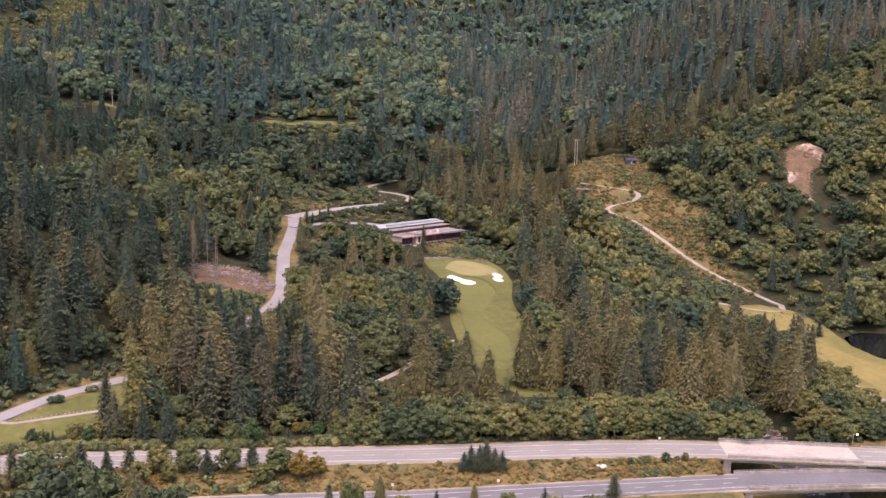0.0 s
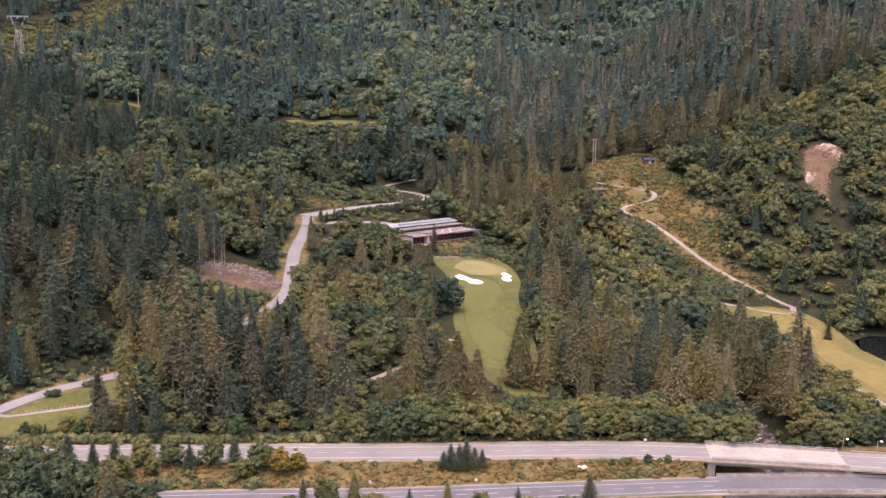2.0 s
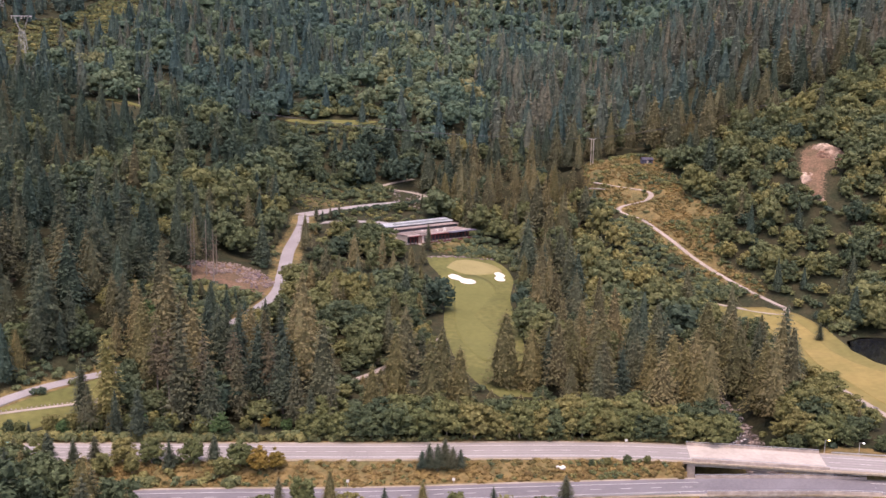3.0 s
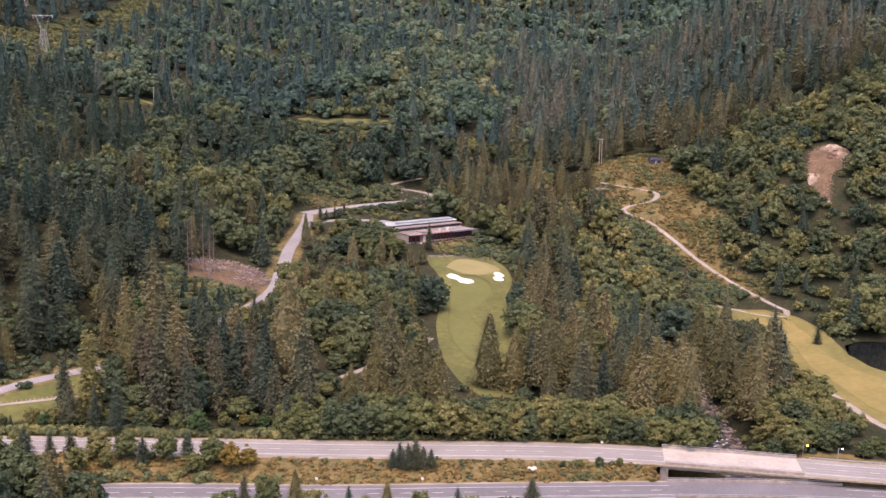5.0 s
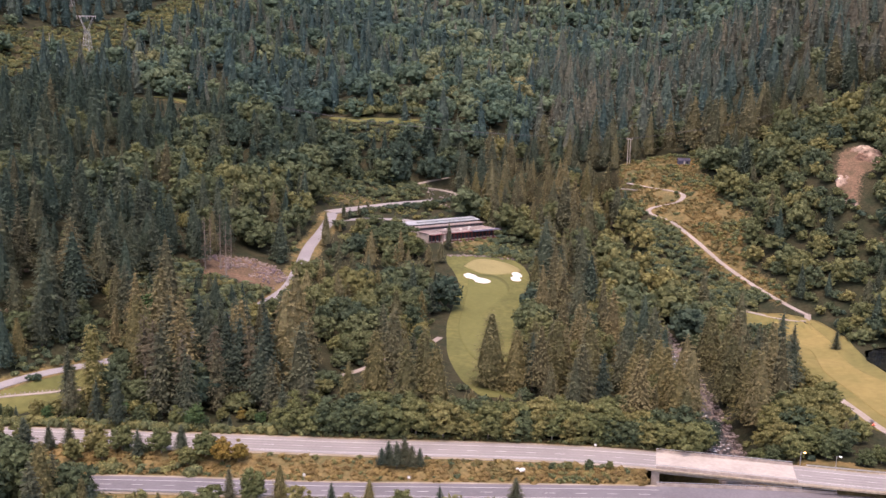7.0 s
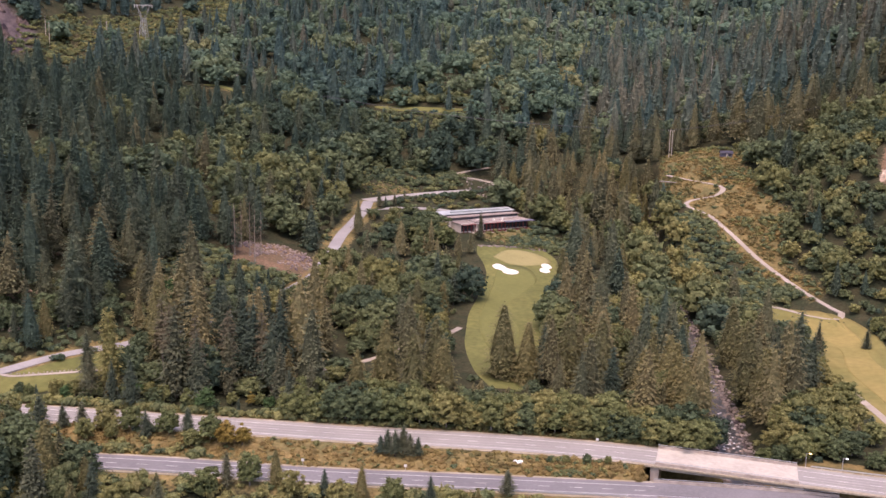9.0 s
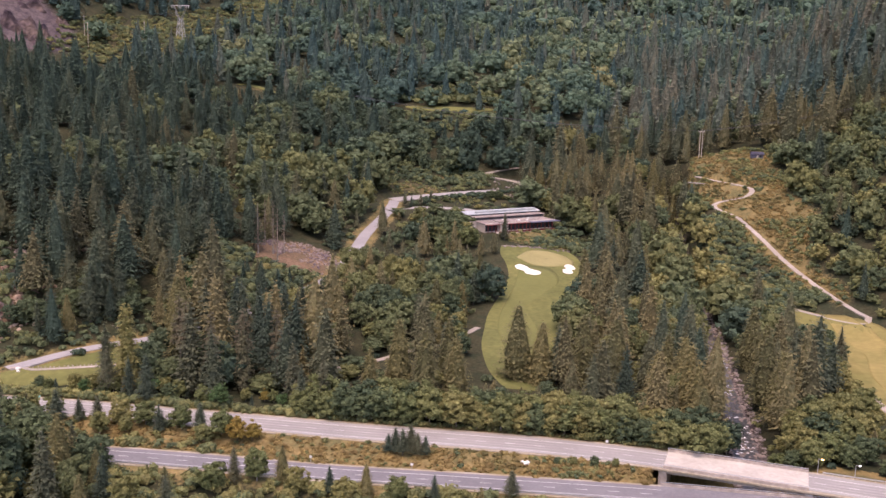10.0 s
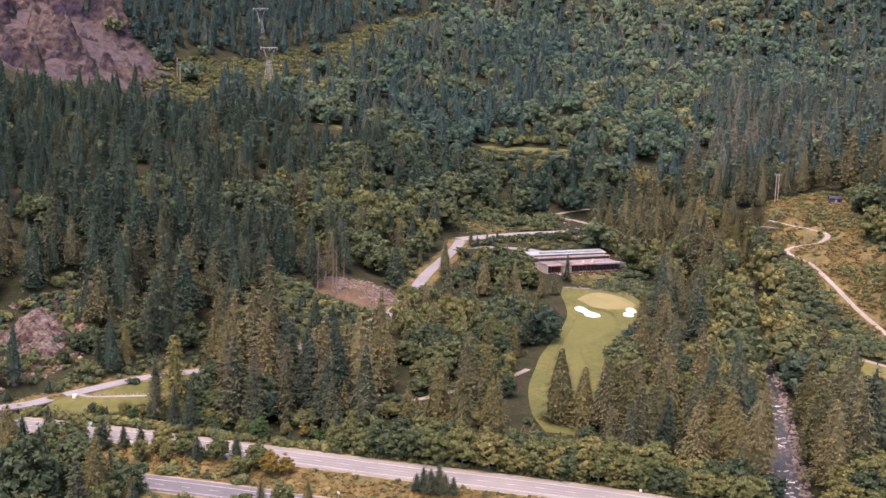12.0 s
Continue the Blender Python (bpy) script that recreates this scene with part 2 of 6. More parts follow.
m_land = ground_material()
m_pond = water_material("dark_pond_water", (0.012, 0.014, 0.016), 0.08, 0.5, 0.1)
m_creek = water_material("creek_water", (0.045, 0.043, 0.045), 0.32, 0.9, 1.0)
m_foam = material("white_water", (0.80, 0.80, 0.82), 0.6, 0.15, 2.0, (0.6, 0.6, 0.64), 0.8, 0.1)
m_metal_roof = material("pale_metal_roof", (0.33, 0.34, 0.35), 0.5, 0.06, 1.0, (0.42, 0.44, 0.46), 0.15, spec=0.4)
m_flat_roof = material("pinkish_gravel_roof", (0.30, 0.240, 0.220), 0.95, 0.2, 0.8, (0.23, 0.185, 0.17), 0.15)
m_wall = material("pale_stucco", (0.62, 0.545, 0.49), 0.9, 0.06, 1.0, (0.55, 0.47, 0.42), 0.2)
m_red_timber = material("dark_red_timber", (0.150, 0.040, 0.040), 0.7, 0.15, 1.2)
m_dark_roof = material("slate_blue_roof", (0.115, 0.110, 0.150), 0.6, 0.12, 1.0)
m_skylight = material("dusty_skylight", (0.30, 0.33, 0.33), 0.35, 0.12, 0.6, (0.40, 0.42, 0.42), 0.4, spec=0.5)
m_steel = material("galvanised_steel", (0.48, 0.48, 0.50), 0.5, 0.1, 2.0, spec=0.5, metal=0.5)
m_timber = material("weathered_pole_timber", (0.52, 0.46, 0.40), 0.9, 0.15, 2.0, (0.42, 0.37, 0.32), 0.5)
m_cable = material("dark_cable", (0.10, 0.10, 0.11), 0.6)
m_black = material("black_rubber", (0.02, 0.02, 0.02), 0.7)
m_car = material("dark_car_paint", (0.05, 0.045, 0.06), 0.3, spec=0.5)
m_tarp = material("teal_tarpaulin", (0.20, 0.48, 0.44), 0.6, 0.1, 1.5)
m_glass = material("window_glass", (0.035, 0.045, 0.055), 0.06, spec=0.6)


def glow_material(name, colour, strength):
    m = bpy.data.materials.new(name)
    m.use_nodes = True
    p = m.node_tree.nodes["Principled BSDF"]
    p.inputs["Base Color"].default_value = (*colour, 1)
    p.inputs["Emission Color"].default_value, p.inputs["Emission Strength"].default_value = (*colour, 1), strength
    return m


m_lamp_warm = glow_material("warm_lamp", (1.0, 0.62, 0.22), 4.0)
m_lamp_white = glow_material("white_lamp", (0.95, 0.97, 1.0), 1.2)
m_lamp_red = glow_material("red_lamp", (1.0, 0.16, 0.06), 3.0)


# ---------------------------------------------------------------- mesh helpers
def mesh_of(name, verts, faces, mats, index=None, attrs=None, smooth=False, normals=None):
    """A mesh from numpy arrays of vertices and equal-sized faces."""
    me = bpy.data.meshes.new(name)
    verts, faces = np.asarray(verts, np.float32), np.asarray(faces, np.int32)
    k = faces.shape[1]
    me.vertices.add(len(verts))
    me.vertices.foreach_set("co", verts.ravel())
    me.loops.add(faces.size)
    me.loops.foreach_set("vertex_index", faces.ravel())
    me.polygons.add(len(faces))
    me.polygons.foreach_set("loop_start", np.arange(0, faces.size, k, dtype=np.int32))
    if index is not None:
        me.polygons.foreach_set("material_index", np.asarray(index, np.int32))
    me.polygons.foreach_set("use_smooth", np.full(len(faces), smooth))
    for key, values in (attrs or {}).items():
        a = me.attributes.new(key, "FLOAT", "POINT")
        a.data.foreach_set("value", np.asarray(values, np.float32))
    if normals is not None:
        a = me.attributes.new("custom_normal", "FLOAT_VECTOR", "POINT")
        a.data.foreach_set("vector", np.asarray(normals, np.float32).ravel())
    for m in mats if isinstance(mats, (list, tuple)) else [mats]:
        me.materials.append(m)
    me.update(calc_edges=True)
    return me


def part(name, bm, mat, parent=None, label=""):
    me = bpy.data.meshes.new(name)
    bm.to_mesh(me)
    bm.free()
    me.materials.append(mat)
    ob = new(name, me)
    ob.parent = parent
    return tagged(ob, label)


def piece(name, me, parent=None, label=""):
    ob = new(name, me)
    ob.parent = parent
    return tagged(ob, label)


def box(bm, x0, y0, z0, x1, y1, z1, bevel=0.0):
    got = bmesh.ops.create_cube(bm, size=1.0, matrix=Matrix.LocRotScale(((x0 + x1) / 2, (y0 + y1) / 2, (z0 + z1) / 2), None, (abs(x1 - x0), abs(y1 - y0), abs(z1 - z0))))
    if bevel:
        edges = list({e for v in got["verts"] for e in v.link_edges})
        bmesh.ops.bevel(bm, geom=edges, offset=bevel, segments=1, affect="EDGES")
    return bm


def bar(bm, a, b, r, sides=6, r2=None):
    """A round bar from a to b."""
    a, b = Vector(a), Vector(b)
    d = b - a
    m = Matrix.Translation((a + b) / 2) @ d.to_track_quat("Z", "Y").to_matrix().to_4x4()
    bmesh.ops.create_cone(bm, cap_ends=True, segments=sides, radius1=r, radius2=r if r2 is None else r2, depth=d.length, matrix=m)
    return bm


def fbm(x, y, scale, seed, octaves=3):
    """Smooth noise between about -1 and 1 over the plan."""
    out, amp = np.zeros(np.shape(x)), 1.0
    r = np.random.default_rng(seed)
    for _ in range(octaves):
        table = r.uniform(-1, 1, (64, 64))
        u, v = np.asarray(x) / scale, np.asarray(y) / scale
        i, j = np.floor(u).astype(int), np.floor(v).astype(int)
        s, t = u - i, v - j
        s, t = s * s * (3 - 2 * s), t * t * (3 - 2 * t)
        g = lambda a, b: table[(j + b) % 64, (i + a) % 64]
        out += amp * ((g(0, 0) * (1 - s) + g(1, 0) * s) * (1 - t) + (g(0, 1) * (1 - s) + g(1, 1) * s) * t)
        scale, amp = scale / 2, amp / 2
    return out


def smooth_line(points, step=2.0):
    """A Catmull-Rom curve through points of any dimension, sampled evenly."""
    p = np.array(points, float)
    p = np.vstack([2 * p[0] - p[1], p, 2 * p[-1] - p[-2]])
    out = []
    for i in range(1, len(p) - 2):
        n = max(2, int(np.linalg.norm(p[i + 1][:2] - p[i][:2]) / step))
        for t in np.arange(n) / n:
            out.append(0.5 * (2 * p[i] + (p[i + 1] - p[i - 1]) * t + (2 * p[i - 1] - 5 * p[i] + 4 * p[i + 1] - p[i + 2]) * t * t + (3 * p[i] - p[i - 1] - 3 * p[i + 1] + p[i + 2]) * t ** 3))
    out.append(p[-2])
    return np.array(out)


def nearest(x, y, line):
    """Distance from each place to a line of points in plan, and the line's own values there."""
    x, y = np.asarray(x, float), np.asarray(y, float)
    best, value = np.full(x.shape, 1e9), np.zeros(x.shape + (line.shape[1],))
    for a, b in zip(line[:-1], line[1:]):
        d = b[:2] - a[:2]
        t = np.clip(((x - a[0]) * d[0] + (y - a[1]) * d[1]) / max(d @ d, 1e-9), 0, 1)
        q = np.hypot(x - a[0] - t * d[0], y - a[1] - t * d[1])
        hit = q < best
        best = np.where(hit, q, best)
        value[hit] = (a + t[..., None] * (b - a))[hit]
    return best, value


def inside(x, y, poly):
    """Whether places lie within a polygon of the plan."""
    x, y = np.asarray(x, float), np.asarray(y, float)
    c = np.zeros(x.shape, bool)
    p = list(poly)
    for (x0, y0), (x1, y1) in zip(p, p[1:] + p[:1]):
        if y0 != y1:
            c ^= ((y0 > y) != (y1 > y)) & (x < (x1 - x0) * (y - y0) / (y1 - y0) + x0)
    return c


# ---------------------------------------------------------------- the lie of the land
LAND_X = np.array([-560, -400, -250, -160, -90, -20, 50, 120, 200, 330.0])
LAND_Y = np.array([220, 300, 380, 460, 540, 640, 760, 950, 1250.0])
LAND_Z = np.array([
    [21, 16, 6, -2, -5, -7, -7, -8, -6, -5],
    [59, 51, 36, 11, 3, 1, 0, -1, -4, 2],
    [89, 82, 67, 39, 16, 6, 3, -2, 2, 19],
    [110, 99, 72, 43, 22, 14, 8, 2, 10, 43],
    [131, 103, 74, 48, 33, 26, 20, 29, 52, 84],
    [167, 101, 85, 65, 49, 42, 46, 61, 88, 136],
    [207, 127, 108, 90, 94, 81, 72, 83, 122, 154],
    [234, 173, 148, 128, 126, 116, 112, 112, 156, 206],
    [299, 230, 198, 186, 176, 168, 158, 148, 182, 250],
])
KNOLLS = [(94, 612, 30, 9), (203, 571, 32, 12), (137, 512, 18, -7), (215, 820, 50, 10), (-75, 760, 50, 8)]

UPPER = smooth_line([(-420, 200, 0), (-300, 228, 0), (-200, 248, 0), (-120, 263, 0), (-63, 270, 0), (-5, 276, 0), (25, 280, 0), (58, 283.5, 0), (88, 284, 0), (128, 281, 0), (160, 279, 0), (260, 275, 0), (420, 272, 0)], 4)
LOWER = smooth_line([(-420, 165, -2.5), (-200, 218, -2.5), (-68, 241, -2.5), (-11, 248, -2.5), (30, 255, -2.5), (60, 260, -2.5), (88, 264.5, -2.5), (122, 268, -2.5), (170, 268, -2.5), (420, 262, -2.5)], 4)
RIVER = smooth_line([(126, 150, -15), (122, 230, -12.5), (116, 285, -10.5), (111, 336, -8), (106, 380, -6), (102, 415, -4), (96, 460, -1), (86, 520, 7), (78, 580, 18), (70, 630, 32)], 4)
ENTRY = smooth_line([(-260, 214, 0), (-190, 240, 1.5), (-152, 266, 2.8), (-141, 284, 4), (-128, 304, 6), (-117, 315, 7), (-106, 325, 8), (-92, 345, 10), (-78, 385, 13), (-71.5, 420, 16), (-75, 452, 19), (-80, 488, 24), (-81, 515, 28), (-82, 536, 31.5), (-85, 554, 34)], 3)
PARK = smooth_line([(-87, 556, 34), (-79, 565, 34.5), (-63, 586, 35), (-45, 605, 35.5), (-24, 614, 36.5), (-14, 606, 36.5)], 3)
PARK_LOW = smooth_line([(-84, 534, 31.5), (-75, 543, 31.5), (-63, 554, 31), (-46, 560, 30.5), (-36, 556, 30)], 3)
UP_ROAD = smooth_line([(-22, 612, 37), (-20, 626, 39), (-32, 632, 41), (-47, 634, 42.5), (-49, 640, 43.5), (-42, 648, 45), (-30, 656, 47)], 3)
TRAIL = smooth_line([(88, 607, 52.5), (101, 599, 51), (114, 592, 50), (120, 586, 48.5), (116, 579, 45), (102, 576, 41.5), (100, 571, 39), (112, 562, 35.5), (119, 550, 31.5), (126, 538, 27), (135, 523, 20.5), (145, 507, 15), (155, 488, 11), (165, 474, 7.5), (170, 470, 6)], 2)
TRAIL_TOP = smooth_line([(84, 599, 49.5), (100, 595, 49.5), (112, 591, 49.8)], 2)
CART = smooth_line([(170, 470, 6), (168, 463, 4.8), (160, 464, 4.2), (148, 472, 4.5), (138, 478, 5)], 2)
CART_LOW = smooth_line([(158, 372, -1.5), (163, 352, -2), (167, 335, -2.5), (172, 322, -2.5)], 2)
LAWN_PATH = smooth_line([(-141, 283, 4.1), (-136.5, 285.2, 4.1), (-132, 284.4, 4.1), (-122, 290.5, 4.0), (-114, 295.6, 3.9), (-102.5, 302, 4.0)], 2)
CART_LEFT = smooth_line([(5, 392, 5.2), (1, 380, 4.7), (-8, 366, 4), (-18, 345, 3.5), (-27, 333, 3), (-36, 322, 3)], 2)

FAIRWAY_L = [(-9, 503), (-7, 492), (2, 470), (4, 440), (5, 412), (8, 390), (12, 368), (20, 345), (30, 328)]
FAIRWAY_R = [(26, 516), (33, 506), (37, 486), (35, 452), (39, 424), (40, 398), (41, 375), (44, 352), (47, 330)]
FAIR_EAST = [(136, 482), (146, 476), (160, 470), (172, 462), (180, 445), (183, 425), (186, 402), (200, 380), (215, 350), (200, 325), (176, 326), (163, 336), (157, 358), (150, 385), (152, 410), (148, 440), (138, 462)]
POND = [(183, 416), (187, 432), (197, 440), (214, 439), (230, 424), (236, 402), (226, 384), (208, 378), (195, 384), (187, 396)]
MEADOW = [(84, 612), (84, 650), (110, 662), (132, 640), (134, 615), (140, 580), (152, 550), (149, 530), (150, 512), (164, 486), (158, 478), (146, 496), (132, 514), (117, 538), (108, 560), (96, 576), (84, 596)]
SCAR = [(198, 557), (203, 570), (211, 574), (220, 568), (224, 557), (216, 551), (209, 548), (206, 538), (203, 528), (198, 534), (197, 545)]
ROCKS_MID = [(-118, 425), (-112, 444), (-98, 452), (-84, 450), (-74, 436), (-76, 420), (-90, 410), (-108, 410)]
CLIFF = [(-620, 560), (-530, 598), (-474, 624), (-436, 668), (-416, 702), (-430, 738), (-475, 752), (-510, 770), (-570, 770), (-650, 720)]
POWER_CUT = [(-430, 695), (-395, 690), (-352, 745), (-358, 800), (-366, 850), (-343, 893), (-347, 1010), (-356, 1130), (-365, 1300), (-400, 1300), (-402, 1126), (-403, 1066), (-396, 994), (-391, 932), (-409, 883), (-420, 839), (-439, 784), (-444, 745)]
CUT = [(-196, 282), (-168, 280), (-161, 292), (-164, 306), (-170, 318), (-171, 334), (-180, 343), (-192, 340), (-200, 312)]
LAWN = [(-146, 268), (-137, 284), (-122, 302), (-108, 316), (-104, 306), (-106, 292), (-116, 280), (-132, 270)]
CLEARINGS = [(-128, 717, 16, 2.5), (-97, 721, 22, 2.5), (-66, 726, 14, 2.5), (-74, 800, 10, 7), (-244, 696, 22, 3), (-77, 590, 22, 12), (-62, 618, 22, 6), (-20, 830, 10, 6), (-5, 900, 14, 6), (-150, 890, 12, 5)]
HOUSE_PAD = (-12, 537, 26)


def coarse(x, y):
    out = 0.0
    pick = []
    for v, nodes in ((x, LAND_X), (y, LAND_Y)):
        u = np.interp(v, nodes, np.arange(len(nodes)))
        i = np.clip(np.floor(u).astype(int), 0, len(nodes) - 2)
        t = u - i
        w = (-.5 * t ** 3 + t ** 2 - .5 * t, 1.5 * t ** 3 - 2.5 * t ** 2 + 1, -1.5 * t ** 3 + 2 * t ** 2 + .5 * t, .5 * t ** 3 - .5 * t ** 2)
        pick.append([(np.clip(i - 1 + k, 0, len(nodes) - 1), w[k]) for k in range(4)])
    for iu, wu in pick[0]:
        for iv, wv in pick[1]:
            out = out + wu * wv * LAND_Z[iv, iu]
    return out


def blend(z, dist, target, flat, margin):
    """Bring the land to a target height within a flat half-width, easing over a margin."""
    k = np.clip((dist - flat) / margin, 0, 1)
    k = k * k * (3 - 2 * k)
    return z * k + target * (1 - k)


def ground(x, y):
    x, y = np.atleast_1d(np.asarray(x, float)), np.atleast_1d(np.asarray(y, float))
    z = coarse(x, y)
    for a, b, r, h in KNOLLS:
        z = z + h * np.exp(-((x - a) ** 2 + (y - b) ** 2) / (2 * r * r))
    far = np.maximum(y - 1250, 0)
    z = z + 0.33 * far * far / (far + 150)
    west, east = np.maximum(-560 - x, 0), np.maximum(x - 330, 0)
    z = z + 0.35 * west * west / (west + 100) * np.clip((y - 150) / 300, 0, 1)
    z = z + 0.45 * east * east / (east + 80) * np.clip((y - 350) / 300, 0, 1)
    z = z + fbm(x, y, 45, 3) * np.clip((y - 290) / 200, 0.15, 1) * 1.6
    z = z + fbm(x, y, 260, 5) * np.clip((y - 900) / 500, 0, 1) * 14
    # terrace tilted so that its grass strip shows from the camera
    z = blend(z, np.hypot((x + 97) / 40, (y - 721) / 9), 82.0 + (y - 720) * 0.28, 0.9, 0.8)
    near = (np.abs(x) < 480) & (y > 120) & (y < 700)
    if near.any():
        xn, yn, zn = x[near], y[near], z[near].copy()
        for line, flat, margin in ((PARK, 6, 9), (PARK_LOW, 5, 7), (UP_ROAD, 3.5, 14), (ENTRY, 4, 9), (TRAIL, 1.6, 5), (CART, 1.6, 6), (CART_LOW, 1.6, 6), (CART_LEFT, 1.5, 6), (LAWN_PATH, 3, 6)):
            lo, hi = line[:, :2].min(0) - flat - margin, line[:, :2].max(0) + flat + margin
            s = (xn > lo[0]) & (xn < hi[0]) & (yn > lo[1]) & (yn < hi[1])
            d, v = nearest(xn[s], yn[s], line)
            zn[s] = blend(zn[s], d, v[..., 2] - 0.12, flat, margin)
        s = yn < 320
        d, v = nearest(xn[s], yn[s], LOWER)
        zn[s] = blend(zn[s], d, v[..., 2] - 0.15, 7.5, 10)
        d, v = nearest(xn[s], yn[s], UPPER)
        zn[s] = blend(zn[s], d, v[..., 2] - 0.15, 7.6, 11)
        d, v = nearest(xn[s], yn[s], LOWER)
        zn[s] = blend(zn[s], d, v[..., 2] - 0.15, 6.6, 3)
        s = (xn > 20) & (xn < 170)
        d, v = nearest(xn[s], yn[s], RIVER)
        bank = v[..., 2] + np.maximum(d - 6.0, 0) * (0.85 + np.clip((yn[s] - 430) / 60, 0, 1) * 2.0) + np.minimum(d, 6) * 0.05
        cut = v[..., 2] + np.maximum(d - np.where(xn[s] < v[..., 0], 29, 12), 0) * 3.0
        bank = np.where((yn[s] > 247) & (yn[s] < 291), np.minimum(bank, cut), bank)
        zn[s] = np.where(d < np.where(yn[s] < 291, 42, 34), np.minimum(zn[s], bank), zn[s])
        dx, dy = xn - HOUSE_PAD[0], yn - HOUSE_PAD[1]
        along, out = np.abs(dx * 0.70 + dy * 0.714), np.abs(dx * 0.714 - dy * 0.70)
        zn = blend(zn, np.maximum(along - 27, out - 14), 24.6, 0, 8)
        s = (xn > 165) & (xn < 255) & (yn > 360) & (yn < 460)
        d, _ = nearest(xn[s], yn[s], np.array(POND + POND[:1], float))
        zn[s] = np.minimum(zn[s], np.where(inside(xn[s], yn[s], POND), -1.2, -0.3 + d * 0.3))
        z = z.copy()
        z[near] = zn
    return z


GRID = {}


def surface(x, y):
    """Height of the built land sheet, between its own grid lines."""
    x, y = np.atleast_1d(np.asarray(x, float)), np.atleast_1d(np.asarray(y, float))
    gx, gy, Z = GRID["x"], GRID["y"], GRID["z"]
    i = np.clip(np.searchsorted(gx, x) - 1, 0, len(gx) - 2)
    j = np.clip(np.searchsorted(gy, y) - 1, 0, len(gy) - 2)
    s, t = (x - gx[i]) / (gx[i + 1] - gx[i]), (y - gy[j]) / (gy[j + 1] - gy[j])
    return (Z[j, i] * (1 - s) + Z[j, i + 1] * s) * (1 - t) + (Z[j + 1, i] * (1 - s) + Z[j + 1, i + 1] * s) * t


def at(x, y):
    return float(surface(x, y)[0])


def axis(breaks):
    """Grid lines with a step of their own in each stretch."""
    out = [breaks[0][0]]
    for (a, step), (b, _) in zip(breaks[:-1], breaks[1:]):
        n = max(1, round((b - a) / step))
        out += list(a + (b - a) * (np.arange(n) + 1) / n)
    return np.array(out)


def build_ground():
    gx = axis([(-3200, 200), (-1200, 60), (-640, 10), (-200, 2.4), (235, 14), (420, 60), (1400, 200), (3200, 0)])
    gy = axis([(-2500, 250), (0, 40), (160, 8), (215, 2.2), (520, 2.6), (665, 10), (1100, 22), (1800, 120), (4200, 0)])
    X, Y = np.meshgrid(gx, gy)
    x, y = X.ravel(), Y.ravel()
    z = np.concatenate([ground(a, b) for a, b in zip(np.array_split(x, 20), np.array_split(y, 20))])
    GRID.update(x=gx, y=gy, z=z.reshape(len(gy), len(gx)))
    nx = len(gx)
    i = (np.arange(len(gy) - 1)[:, None] * nx + np.arange(nx - 1)[None]).ravel()
    faces = np.stack([i, i + 1, i + nx + 1, i + nx], 1)

    def soft(poly, width):
        p = np.array(poly + poly[:1], float)
        d, _ = nearest(x, y, p)
        return np.where(inside(x, y, poly), 0.5 + d / width, 0.5 - d / width).clip(0, 1)

    roads = np.minimum(nearest(x, y, UPPER)[0] - 8, nearest(x, y, LOWER)[0] - 7)
    between = (nearest(x, y, UPPER)[0] < 30) & (nearest(x, y, LOWER)[0] < 30)
    dry = np.maximum(soft(MEADOW, 14), np.clip(1 - roads / 9, 0, 1) * 0.95)
    dry = np.where(between, np.maximum(dry, 0.85), dry)
    dry = np.maximum(dry, soft(POWER_CUT, 40) * 0.40)
    for cx, cy, rx, ry in CLEARINGS:
        dry = np.maximum(dry, np.clip(1.6 - np.hypot((x - cx) / rx, (y - cy) / ry), 0, 1) * 0.5)
    dry = np.maximum(dry, np.clip(1.3 - np.hypot((x - 4) / 26, (y - 526) / 16), 0, 0.75))
    dry = np.maximum(dry, np.clip(1 - np.abs(nearest(x, y, ENTRY)[0] - 4) / 6, 0, 0.8))
    earth = np.maximum(soft(SCAR, 10), soft(ROCKS_MID, 14) * 0.85)
    earth = np.maximum(earth, np.clip(1.4 - np.hypot((x + 172) / 16, (y - 300) / 28), 0, 1))
    earth = np.maximum(earth, np.clip(1.2 - np.hypot((x - 222) / 14, (y - 505) / 14), 0, 1))
    rock = np.maximum(soft(CLIFF, 24), np.clip(1.3 - nearest(x, y, RIVER)[0] / 7, 0, 1))
    rock = np.maximum(rock, np.clip(1.3 - np.hypot((x + 176) / 12, (y - 330) / 10), 0, 1))
    me = mesh_of("ground", np.stack([x, y, z], 1), faces, m_land, attrs={"dry": dry, "earth": earth, "rock": rock}, smooth=True)
    return tagged(new("ground", me), "valley floor and hillsides of forest earth and dry grass", "ground", kind="structure")


build_ground()


